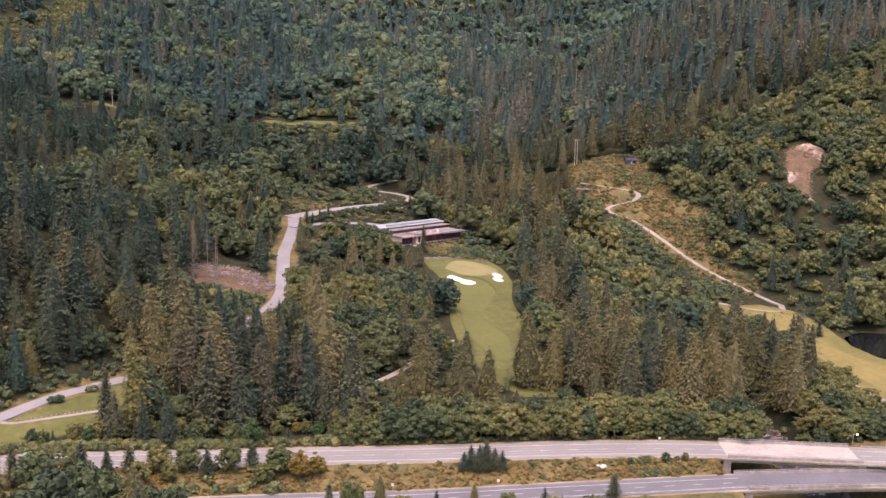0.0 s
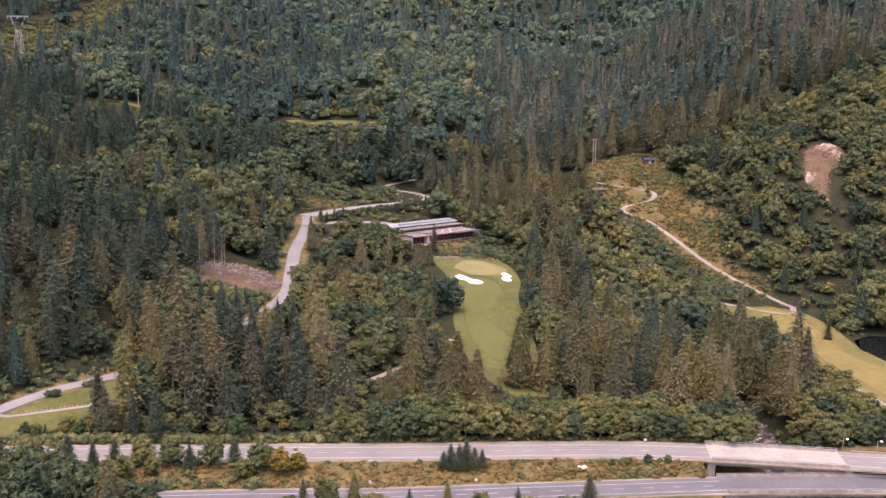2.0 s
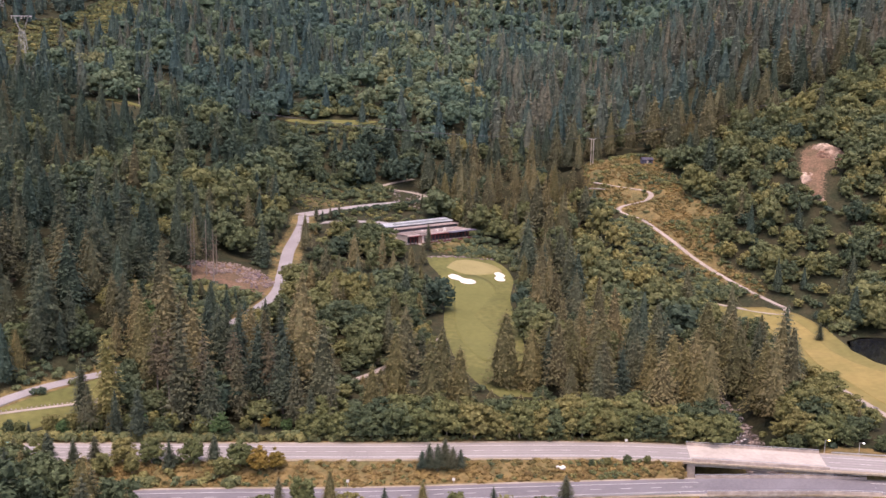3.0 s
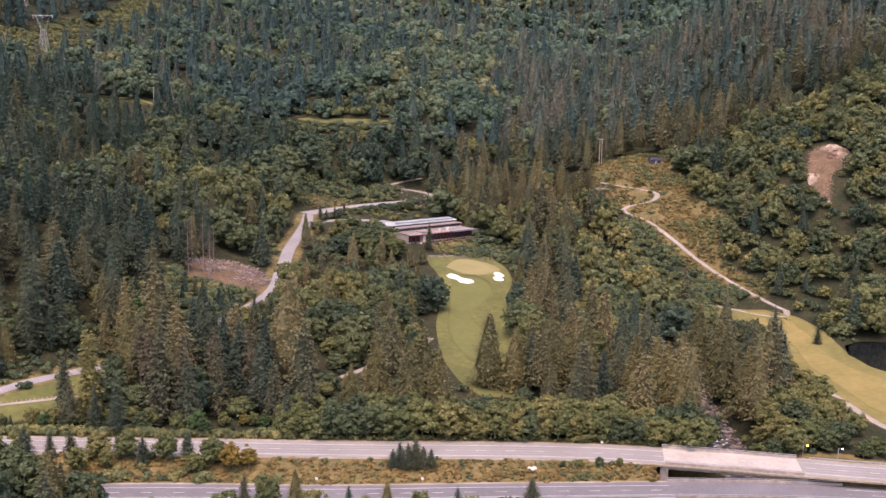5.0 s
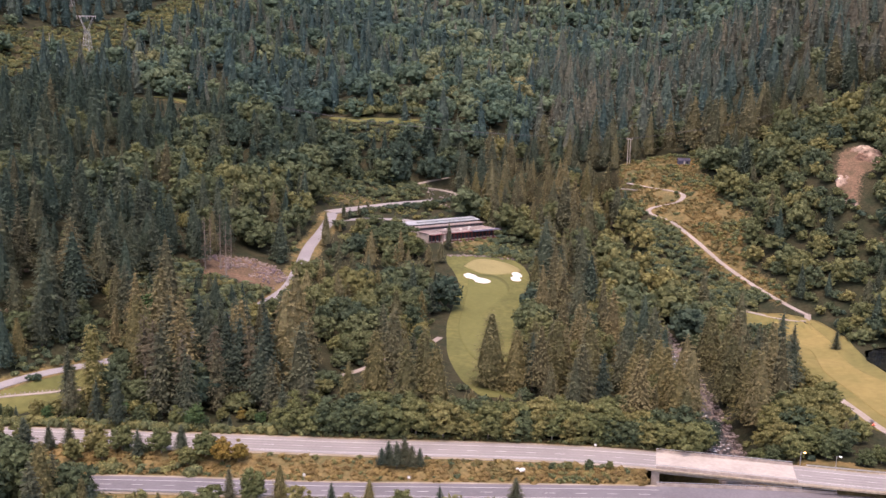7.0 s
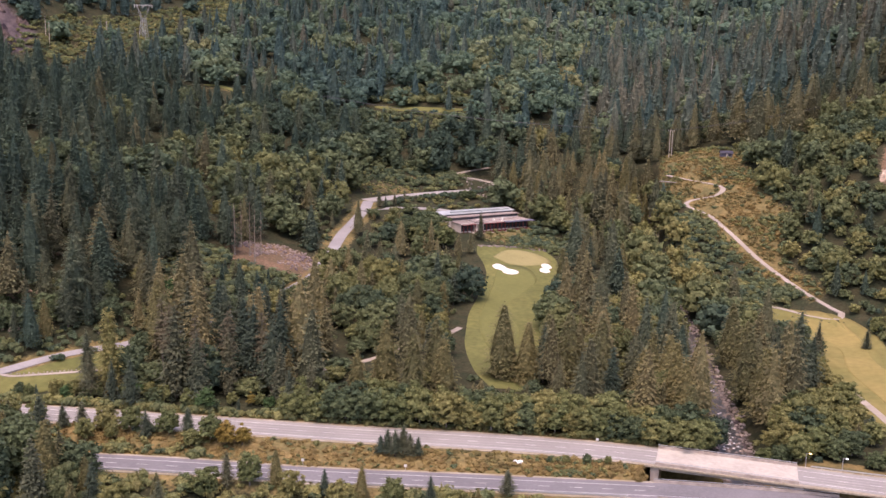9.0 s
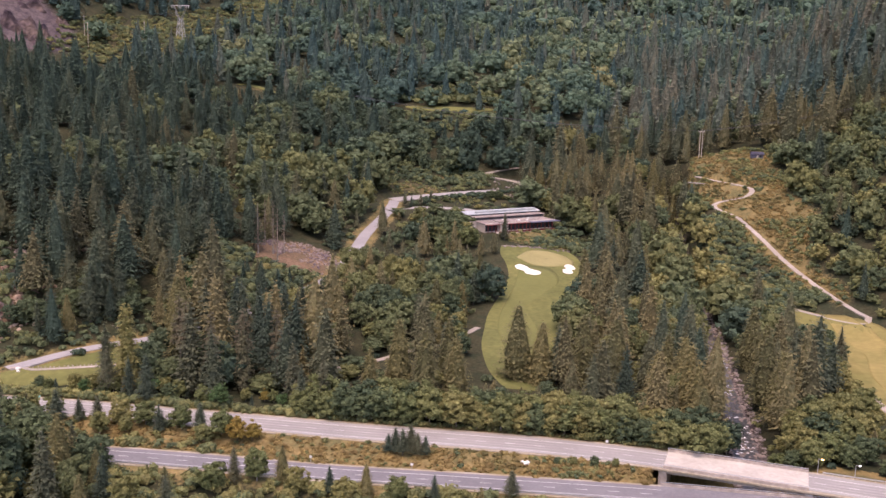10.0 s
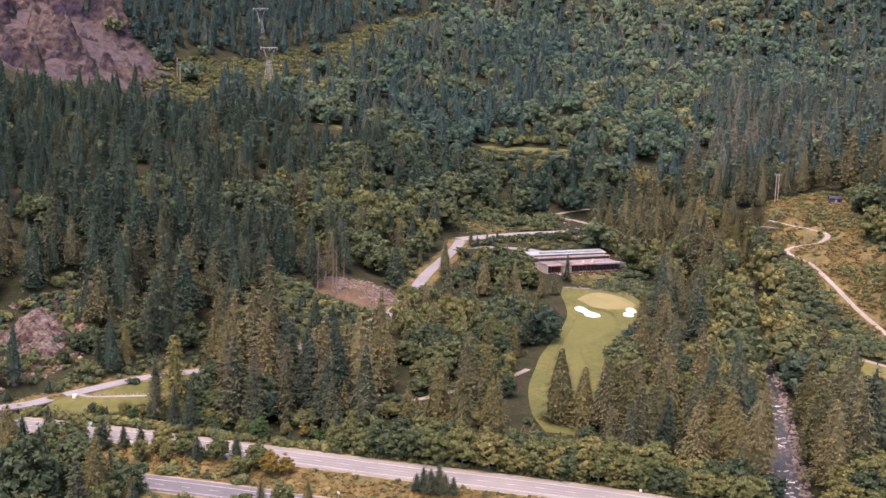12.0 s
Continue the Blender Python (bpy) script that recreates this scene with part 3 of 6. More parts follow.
# ---------------------------------------------------------------- roads, paths and turf
def ribbon(name, line, half, mat, lift=0.0, side=0.0, across=1, drape=False, skirt=0.5, start=0, stop=None):
    """A strip along a line, with its own thickness. half: half its width; side: its shift to the left of the line."""
    p = line[start:stop]
    d = np.gradient(p[:, :2], axis=0)
    d /= np.linalg.norm(d, axis=1)[:, None]
    nrm = np.stack([-d[:, 1], d[:, 0]], 1)
    s = np.linspace(-1, 1, across + 1)
    rows = []
    for k in s:
        q = p[:, :2] + nrm * (side + k * half)
        z = ground(q[:, 0], q[:, 1]) + lift if drape else p[:, 2] + lift
        rows.append(np.column_stack([q, z]))
    rows.insert(0, rows[0] - (0, 0, skirt))
    rows.append(rows[-1] - (0, 0, skirt))
    v = np.stack(rows, 1)
    n, m = v.shape[:2]
    i = (np.arange(n - 1)[:, None] * m + np.arange(m - 1)[None]).ravel()
    f = np.stack([i, i + m, i + m + 1, i + 1], 1)
    f = f[:, ::-1]
    return mesh_of(name, v.reshape(-1, 3), f, mat)


def patch(name, poly, mat, lift, inset=0.0, rings=10, smooth_step=2.0, skirt=0.12):
    """A piece of turf or sand that follows the land inside a closed outline."""
    loop = smooth_line(list(poly) + [poly[0]], smooth_step)[:-1]
    c = loop.mean(0)
    if inset:
        loop = c + (loop - c) * (1 - inset)
    v, f, n = [], [], len(loop)
    for k in np.linspace(1, 0.02, rings):
        q = c + (loop - c) * k
        v.append(np.column_stack([q, ground(q[:, 0], q[:, 1]) + lift]))
    low = v[0] - (0, 0, skirt)
    v = np.vstack([low] + v)
    for r in range(rings):
        for i in range(n):
            j = (i + 1) % n
            f.append((r * n + i, r * n + j, (r + 1) * n + j, (r + 1) * n + i))
    return mesh_of(name, v, np.array(f), mat, smooth=True)


def dashes(name, line, side, gap, length, half, lift, mat, start, stop):
    seg = np.concatenate([[0], np.cumsum(np.linalg.norm(np.diff(line[:, :2], axis=0), axis=1))])
    v, f = [], []
    s = seg[start]
    while s < seg[stop] - length:
        q = np.array([[np.interp(s + a, seg, line[:, k]) for k in range(3)] for a in (0, length)])
        d = (q[1] - q[0])[:2]
        d /= np.linalg.norm(d)
        nn = np.array([-d[1], d[0]])
        b = len(v)
        for p in q:
            for k in (-half, half):
                v.append((*(p[:2] + nn * (side + k)), p[2] + lift))
        f.append((b, b + 2, b + 3, b + 1))
        s += gap
    return mesh_of(name, np.array(v), np.array(f)[:, ::-1], mat)


def road(name, line, half, mat, label, tracks=True):
    ob = tagged(new(name, ribbon(name, line, half, mat, 0.05, across=6)), label, "road", kind="structure")
    for side in (-half + 1.6, half - 2.4):
        piece("edge_line", ribbon("edge_line", line, 0.12, m_paint, 0.062, side, skirt=0.0), ob, "white painted edge line")
    if tracks:
        for side in (-2.7, -1.0, 1.1, 2.9):
            piece("wheel_track", ribbon("wheel_track", line, 0.45, m_lane, 0.058, side - 0.4, skirt=0.0), ob)
    piece("lane_dashes", dashes("lane_dashes", line, -0.4, 9.0, 3.2, 0.11, 0.064, m_paint, 2, len(line) - 3), ob, "white broken lane line")
    return ob


road("road", UPPER, 6.2, m_asphalt, "pale worn two-lane highway carriageway beside the woods")
road("road", LOWER, 5.2, m_asphalt_dark, "grey asphalt highway carriageway below the grass bank", False)
tagged(new("road_shoulder", ribbon("road_shoulder", UPPER, 7.6, m_gravel, -0.02, across=4)), "sandy gravel shoulder along the highway", "shoulder", kind="structure")
tagged(new("road_shoulder", ribbon("road_shoulder", LOWER, 6.4, m_gravel, -0.02, across=4)), "gravel shoulder along the lower highway", "shoulder", kind="structure")
tagged(new("road", ribbon("road", ENTRY, 3.2, m_drive, 0.06, across=3)), "pale asphalt drive climbing from the highway", "road", kind="structure")
tagged(new("car_park", ribbon("car_park", PARK, 6.6, m_asphalt, 0.08, across=4)), "pale paved terrace car park above the clubhouse", "car park", kind="structure")
tagged(new("car_park", ribbon("car_park", PARK_LOW, 4.2, m_asphalt, 0.06, across=4)), "lower pale paved car park", "car park", kind="structure")
tagged(new("road", ribbon("road", UP_ROAD, 2.4, m_path, 0.06, across=3)), "gravel track winding up behind the car park", "track", kind="structure")
for line, half, label in ((TRAIL, 1.5, "pale gravel path winding down the grassy hill"), (TRAIL_TOP, 0.9, "sandy side path on the meadow"), (CART, 1.5, "grey cart path bend by the fairway"), (CART_LOW, 1.5, "grey cart path under the trees"), (CART_LEFT, 1.3, "grey cart path beside the fairway"), (LAWN_PATH, 1.0, "narrow grey path across the lawn")):
    tagged(new("path", ribbon("path", line, half, m_path, 0.18 if line is not TRAIL else 0.06, across=3)), label, "path", kind="structure")


def fairway():
    a, b = smooth_line(FAIRWAY_L, 2.5), smooth_line(FAIRWAY_R, 2.5)
    n = 60
    pick = lambda p: np.stack([np.interp(np.linspace(0, len(p) - 1, n), np.arange(len(p)), p[:, k]) for k in range(2)], 1)
    a, b = pick(a), pick(b)
    m = 24
    q = a[:, None] + (b - a)[:, None] * np.linspace(0, 1, m)[None, :, None]
    z = ground(q[..., 0].ravel(), q[..., 1].ravel()).reshape(n, m) + 0.18
    z[:, 0] -= 0.2
    z[:, -1] -= 0.2
    i = (np.arange(n - 1)[:, None] * m + np.arange(m - 1)[None]).ravel()
    f = np.stack([i, i + m, i + m + 1, i + 1], 1)
    me = mesh_of("fairway", np.dstack([q, z]).reshape(-1, 3), f, m_rough, smooth=True)
    tagged(new("fairway", me), "mown golf fairway of green and yellowing turf", "fairway", kind="structure")
    rim = [(2, 490), (6, 502), (16, 508), (25, 507), (31, 499), (24, 489), (12, 485)]
    tagged(new("putting_green", patch("putting_green", rim, m_green, 0.30)), "smooth straw-coloured putting green", "putting green", kind="structure")
    lane = [(6, 482), (20, 484), (27, 472), (27, 460), (19, 446), (17, 430), (24, 412), (30, 395), (31, 372), (24, 366), (16, 384), (11, 405), (9, 430), (8, 455)]
    tagged(new("fairway", patch("fairway", lane, m_lane_turf, 0.24)), "lighter mown lane curving up the fairway", "fairway", kind="structure")
    left = [(2.5, 479), (5, 482.5), (9, 481), (12, 477.5), (17, 476.5), (19, 473), (16, 469.5), (11, 470), (9, 473.5), (5, 475.5)]
    tagged(new("sand_bunker", patch("sand_bunker", left, m_sand, 0.34, 0.12, smooth_step=0.7)), "white sand bunker beside the putting green", "bunker")
    right = [(26.5, 485), (28, 488.5), (26.5, 492), (28, 496), (31, 496), (33, 491.5), (31.5, 487.5), (33, 483.5), (31.5, 480), (28, 480)]
    tagged(new("sand_bunker", patch("sand_bunker", right, m_sand, 0.34, 0.12, smooth_step=0.7)), "small white sand bunker at the green's edge", "bunker")


fairway()
tagged(new("fairway", patch("fairway", FAIR_EAST, m_dry_turf, 0.2, rings=16)), "sunburnt golden golf fairway by the pond", "fairway", kind="structure")
tagged(new("fairway", patch("fairway", [(150, 474), (164, 467), (173, 445), (174, 420), (177, 398), (188, 372), (194, 348), (184, 333), (172, 343), (167, 368), (162, 398), (163, 428), (155, 455)], m_gold_turf, 0.26, rings=12)), "lighter mown lane of golden turf", "fairway", kind="structure")
tagged(new("sand_bunker", patch("sand_bunker", [(184, 372), (189, 374), (193, 368), (189, 362), (183, 364)], m_green, 0.34)), "pale tee pad on the pond fairway", "tee", kind="structure")
tagged(new("lawn", patch("lawn", LAWN, m_rough, 0.15)), "small green lawn beside the entrance drive", "lawn", kind="structure")
for cx, cy, rx, ry in ((-97, 720, 34, 6.5), (-243, 700, 19, 3.4), (-70, 795, 10, 6)):
    rim = [(cx + rx * math.cos(a) * (1 + 0.12 * math.sin(3 * a)), cy + ry * math.sin(a)) for a in np.arange(12) * 0.5236]
    tagged(new("clearing", patch("clearing", rim, m_lane_turf, 0.3)), "grassy terrace clearing in the mountain wood", "clearing", kind="structure")
pond_me = patch("pond", [(c[0], c[1]) for c in POND], m_pond, 0.0)
for v in pond_me.vertices:
    v.co.z = -0.35
tagged(new("pond", pond_me), "dark still pond with a reedy edge", "pond", kind="structure")
tagged(new("creek", ribbon("creek", RIVER, 4.2, m_creek, 0.25, across=8, skirt=0.4)), "shallow rocky creek running under the highway bridge", "water", kind="structure")


# ---------------------------------------------------------------- trees: shapes
def unit(v):
    return v / np.maximum(np.linalg.norm(v, axis=-1, keepdims=True), 1e-9)


def facing(v, nrm):
    """Triangles from corner triples (n, 3, 3), wound to face along their given normals."""
    g = np.cross(v[:, 1] - v[:, 0], v[:, 2] - v[:, 0])
    flip = (g * nrm).sum(1) < 0
    v[flip] = v[flip][:, ::-1]
    return v.reshape(-1, 3), np.arange(len(v) * 3).reshape(-1, 3), np.repeat(nrm, 3, 0)


def merge(parts):
    v, f, n, k = [], [], [], 0
    for a, b, c in parts:
        v.append(a)
        f.append(b + k)
        n.append(c)
        k += len(a)
    return np.vstack(v), np.vstack(f), np.vstack(n)


OCT_V = np.array([(1, 0, 0), (-1, 0, 0), (0, 1, 0), (0, -1, 0), (0, 0, 1), (0, 0, -1)], float)
OCT_F = np.array([(0, 2, 4), (2, 1, 4), (1, 3, 4), (3, 0, 4), (2, 0, 5), (1, 2, 5), (3, 1, 5), (0, 3, 5)])


def kites(r, base, out, length, half, fall, fold, axis_pull):
    """Leafy sprays, each two triangles folded along a drooping ridge."""
    n = len(base)
    side = np.stack([-out[:, 1], out[:, 0], np.zeros(n)], 1)
    tip = base + out * length[:, None]
    tip[:, 2] -= length * fall
    mid = base + out * (length * r.uniform(0.42, 0.66, n))[:, None]
    mid[:, 2] -= length * fall * 0.4
    drop = np.zeros((n, 3))
    drop[:, 2] = half * fold
    lean = r.uniform(0.7, 1.25, (n, 2))
    left, right = mid + side * (half * lean[:, 0])[:, None] - drop, mid - side * (half * lean[:, 1])[:, None] - drop
    v = np.stack([base, right, tip, left], 1)
    k = np.arange(n)[:, None] * 4
    f = np.concatenate([k + (0, 1, 2), k + (0, 2, 3)], 0)
    away = unit(np.stack([base[:, 0], base[:, 1], np.zeros(n)], 1) + out * 0.03)
    flat = unit(np.cross(tip - base, side))
    flat = np.where(flat[:, 2:] < 0, -flat, flat)
    lift = np.zeros((n, 3))
    lift[:, 2] = np.clip(base[:, 2] * 0.75 - 0.05, 0, 0.7)
    ridge = unit(away * axis_pull + flat * (1 - axis_pull) + lift + r.normal(0, 0.18, (n, 3)))
    ln, rn = unit(ridge + side * 0.4), unit(ridge - side * 0.4)
    return v.reshape(-1, 3), f, np.stack([ridge, rn, unit(ridge + (0, 0, 0.3)), ln], 1).reshape(-1, 3)


def conifer(r, boughs, sprays, radius=0.24, low=0.06, power=0.8, core=0.6, ragged=0.25, droop=0.45, spray=0.036, bare=0.0):
    """A conifer's crown, one unit high: many boughs that shorten to a spire, each a fan of small hanging sprays, round a dense core."""
    grid = np.linspace(0, 1, 200)
    lop, lop2 = r.uniform(0, 6.283, 2)

    def reach(t):
        return radius * np.minimum(1, 0.62 + 2.6 * t) * (1 - t) ** power + 0.006

    share = np.cumsum(reach(grid) ** 1.25 + 0.03 * radius)
    q = (np.arange(boughs) + r.uniform(0, 1, boughs)) / boughs
    t = np.interp(q * share[-1], share, grid)
    a = np.arange(boughs) * 2.39996 + r.uniform(-0.5, 0.5, boughs)
    keep = r.random(boughs) >= bare
    t, a = t[keep], a[keep]
    n = len(t)
    L = reach(t) * r.uniform(1 - ragged, 1 + ragged * 0.55, n) * (1 + 0.10 * np.sin(2 * a + lop) + 0.10 * np.sin(3 * a + 11 * t + lop2))
    z0 = low + (1 - low) * t
    f = droop * r.uniform(0.6, 1.35, n) * (1 - 1.25 * np.clip(t - 0.3, 0, 1))
    # each bough carries a tip spray and others set back to its two sides
    b = np.repeat(np.arange(n), sprays)
    j = np.tile(np.arange(sprays), n)
    back = np.where(j == 0, 0.0, (j + 1) // 2 / (sprays / 2) + r.uniform(-0.2, 0.2, len(b)))
    s = np.clip(0.86 - 0.5 * back, 0.2, 0.95)
    hand = np.where(j == 0, 0, np.where(j % 2, 1, -1))
    wide = hand * (0.10 + 0.20 * back) * r.uniform(0.5, 1.3, len(b)) + r.normal(0, 0.03, len(b))
    ang = a[b] + wide
    rr = L[b] * s
    base = np.stack([np.cos(ang) * rr, np.sin(ang) * rr, z0[b] - L[b] * f[b] * s ** 2 + r.normal(0, 0.006, len(b))], 1)
    turn = ang + hand * r.uniform(0.15, 0.9, len(b))
    out = np.stack([np.cos(turn), np.sin(turn), np.zeros(len(b))], 1)
    grow = spray * r.uniform(0.65, 1.35, len(b)) * np.minimum(1, 0.35 + 4 * (L[b] / radius))
    got = [kites(r, base, out, grow, grow * r.uniform(0.24, 0.40, len(b)), f[b] * 0.9 + r.uniform(-0.1, 0.5, len(b)), 0.3, 0.58)]
    # leader
    tip = kites(r, np.array([(0, 0, 0.985), (0, 0, 0.985), (0, 0, 0.985)]), np.array([(1, 0, 0), (-0.5, 0.87, 0), (-0.5, -0.87, 0)]), np.full(3, spray * 0.3), np.full(3, spray * 0.2), np.full(3, 2.5), 0.5, 0.5)
    got.append((tip[0] + (0, 0, 0.015), tip[1], tip[2]))
    k, lv = 7, (0.0, 0.25, 0.55, 0.95)
    ang = np.arange(k) / k * 6.283
    ring = np.vstack([np.stack([np.cos(ang + i * 0.4) * reach(h) * core, np.sin(ang + i * 0.4) * reach(h) * core, np.full(k, low + (1 - low) * h - 0.02)], 1) for i, h in enumerate(lv)])
    tri = []
    for i in range(len(lv) - 1):
        for m in range(k):
            p0, p1, p2, p3 = i * k + m, i * k + (m + 1) % k, (i + 1) * k + m, (i + 1) * k + (m + 1) % k
            tri += [(p0, p1, p3), (p0, p3, p2)]
    got.append((ring, np.array(tri), unit(ring * (1, 1, 0) + (0, 0, radius * 0.1))))
    return merge(got)


def dome(r, c, s, around=5):
    """One rounded leaf clump, uneven, open below."""
    v, nr = [(0, 0, 1)], [(0, 0, 1)]
    start = r.uniform(0, 6.28)
    for q, polar in enumerate((0.85, 1.85)):
        for j in range(around):
            a = start + (j + 0.5 * q) * 6.2832 / around
            d = np.array((math.sin(polar) * math.cos(a), math.sin(polar) * math.sin(a), math.cos(polar)))
            v.append(d * r.uniform(0.8, 1.22))
            nr.append(d)
    f = [(0, 1 + j, 1 + (j + 1) % around) for j in range(around)]
    for j in range(around):
        a, b = 1 + j, 1 + (j + 1) % around
        e, g = 1 + around + j, 1 + around + (j + 1) % around
        f += [(a, e, b), (b, e, g)]
    return c + np.array(v, float) * s, np.array(f), np.array(nr, float)


def broadleaf(r, lobes, cards, spread=0.34, low=0.14, leaf=0.34, core=True, around=5):
    """A broad crown, one unit high: clumps of small leaf sprays set unevenly over a ragged dome, with gaps between.
    cards: sprays on each clump; leaf: their size beside the clump's."""
    got = []
    size = spread * 2.0 / math.sqrt(lobes)
    tall = (1 - low) * 0.5
    mid = np.array([0, 0, low + tall * 0.9])
    turn = r.uniform(0, 6.28)
    for k in range(lobes):
        zz = 1 - (1.75 if low < 0.05 else 1.5) * (k + 0.5) / lobes
        a = k * 2.39996 + turn + r.uniform(-0.35, 0.35)
        flat = math.sqrt(max(0, 1 - zz * zz))
        d = np.array([flat * math.cos(a), flat * math.sin(a), zz])
        depth = r.uniform(0.55, 0.97) * (1 + 0.15 * math.sin(2 * a + turn))
        c = mid + d * (spread, spread, tall) * depth
        s = size * r.uniform(0.55, 1.2) * np.array([1, 1, 0.85])
        c[2] = min(c[2], 1 - s[2])
        shrink = 0.72 if cards > 8 else 0.9
        v, f, nr = dome(r, c, s * shrink, around)
        nr = unit(nr * 0.8 + unit(v - mid) * 0.5 + (0, 0, 0.1))
        got.append((v, f, nr))
        if not cards:
            continue
        e = r.normal(size=(cards, 3))
        e[:, 2] = np.where(e[:, 2] < -0.3, -e[:, 2], e[:, 2])
        e = unit(e)
        p = c + e * s * r.uniform(0.6, 1.25, (cards, 1))
        u = unit(np.cross(e, r.normal(size=(cards, 3))))
        w = np.cross(e, u) + e * r.uniform(-0.9, 0.5, (cards, 1))
        u = u + e * r.uniform(-0.6, 0.6, (cards, 1))
        z = leaf * s[0] * r.uniform(0.6, 1.35, (cards, 1))
        tri = np.stack([p + w * z * 0.85, p + u * z * 0.7 - w * z * 0.45, p - u * z * 0.7 - w * z * 0.45], 1)
        got.append(facing(tri, unit(e * 0.7 + unit(p - mid) * 0.5 + r.normal(0, 0.24, (cards, 3)) + (0, 0, 0.15))))
    if core:
        q = mid + OCT_V * (spread * 0.6, spread * 0.6, tall * 0.64)
        got.append(facing(q[OCT_F], unit(q[OCT_F].mean(1) - mid)))
    return merge(got)


def trunk(height, radius, sides=7, lean=0.0, r=None):
    """A tapered trunk with a few short limbs, one unit wide crown above."""
    rings, v, f = 6, [], []
    for i in range(rings):
        t = i / (rings - 1)
        rad = radius * (1 - 0.85 * t) * (1.35 if i == 0 else 1)
        for k in range(sides):
            a = k / sides * 6.283
            v.append((rad * math.cos(a) + lean * t * t, rad * math.sin(a), height * t - (0.03 if i == 0 else 0)))
    for i in range(rings - 1):
        for k in range(sides):
            j = (k + 1) % sides
            a, b, c, d = i * sides + k, i * sides + j, (i + 1) * sides + j, (i + 1) * sides + k
            f += [(a, b, c), (a, c, d)]
    parts = [(np.array(v), np.array(f), np.array(v) * 0)]
    if r is not None:
        for k in range(7):
            a, h = r.uniform(0, 6.28), height * r.uniform(0.45, 0.95)
            L = r.uniform(0.08, 0.2)
            tip = np.array([L * math.cos(a), L * math.sin(a), h + L * 0.7])
            e = radius * 0.3
            parts.append((np.array([(e, 0, h), (-e, e, h), (-e, -e, h), tip]), np.array([(0, 1, 3), (1, 2, 3), (2, 0, 3)]), np.zeros((4, 3))))
    return merge(parts)[:2]


# ---------------------------------------------------------------- trees: where they stand
def clear_of(x, y, room=3.0):
    """Whether a tree may stand here: off roads, turf, water, cliffs and clearings."""
    ok = np.ones(x.shape, bool)
    for line, half in ((UPPER, 9.5), (LOWER, 7.5), (RIVER, 5.5)):
        ok &= nearest(x, y, line)[0] > half + room * 0.6 + (0.6 - np.clip((y - 440) / 40, 0, 1) * 6.0 if line is RIVER else 0)
    for line, half in ((ENTRY, 4.2), (PARK, 6.5), (PARK_LOW, 4.5), (UP_ROAD, 3.0), (TRAIL, 2.0), (CART, 2.0), (CART_LOW, 2.5), (CART_LEFT, 1.5)):
        ok &= nearest(x, y, line)[0] > half + room * 0.7
    d_up, up = nearest(x, y, UPPER)
    ok &= ~((y < up[..., 1]) & (nearest(x, y, LOWER)[1][..., 1] < y))
    for poly in (SCAR, MEADOW, CUT):
        ok &= ~inside(x, y, poly)
    for poly in (FAIR_EAST, POND, LAWN, ROCKS_MID):
        p = np.array(poly + poly[:1], float)
        ok &= ~(inside(x, y, poly) | (nearest(x, y, p)[0] < room * 0.8))
    fair = FAIRWAY_L + FAIRWAY_R[::-1]
    ok &= ~(inside(x, y, fair) | (nearest(x, y, np.array(fair, float))[0] < room * 0.8))
    for cx, cy, rx, ry in CLEARINGS:
        ok &= np.hypot((x - cx) / rx, (y - cy) / ry) > 1.0
    ok &= ~inside(x, y, CLIFF) | (fbm(x, y, 30, 21) > -0.02)
    ok &= ~inside(x, y, POWER_CUT) | (fbm(x, y, 24, 22) > 0.8)
    dx, dy = x - HOUSE_PAD[0], y - HOUSE_PAD[1]
    along, out = dx * 0.70 + dy * 0.714, dx * 0.714 - dy * 0.70
    ok &= ~((np.abs(along) < 30) & (out > -16) & (out < 15))
    ok &= np.hypot((x - 5) / 27, (y - 527) / 17) > 1
    ok &= ~((x > -22) & (x < 40) & (y > 497) & (y < 545))
    ok &= np.hypot((x + 172) / 12, (y - 302) / 24) > 1
    return ok


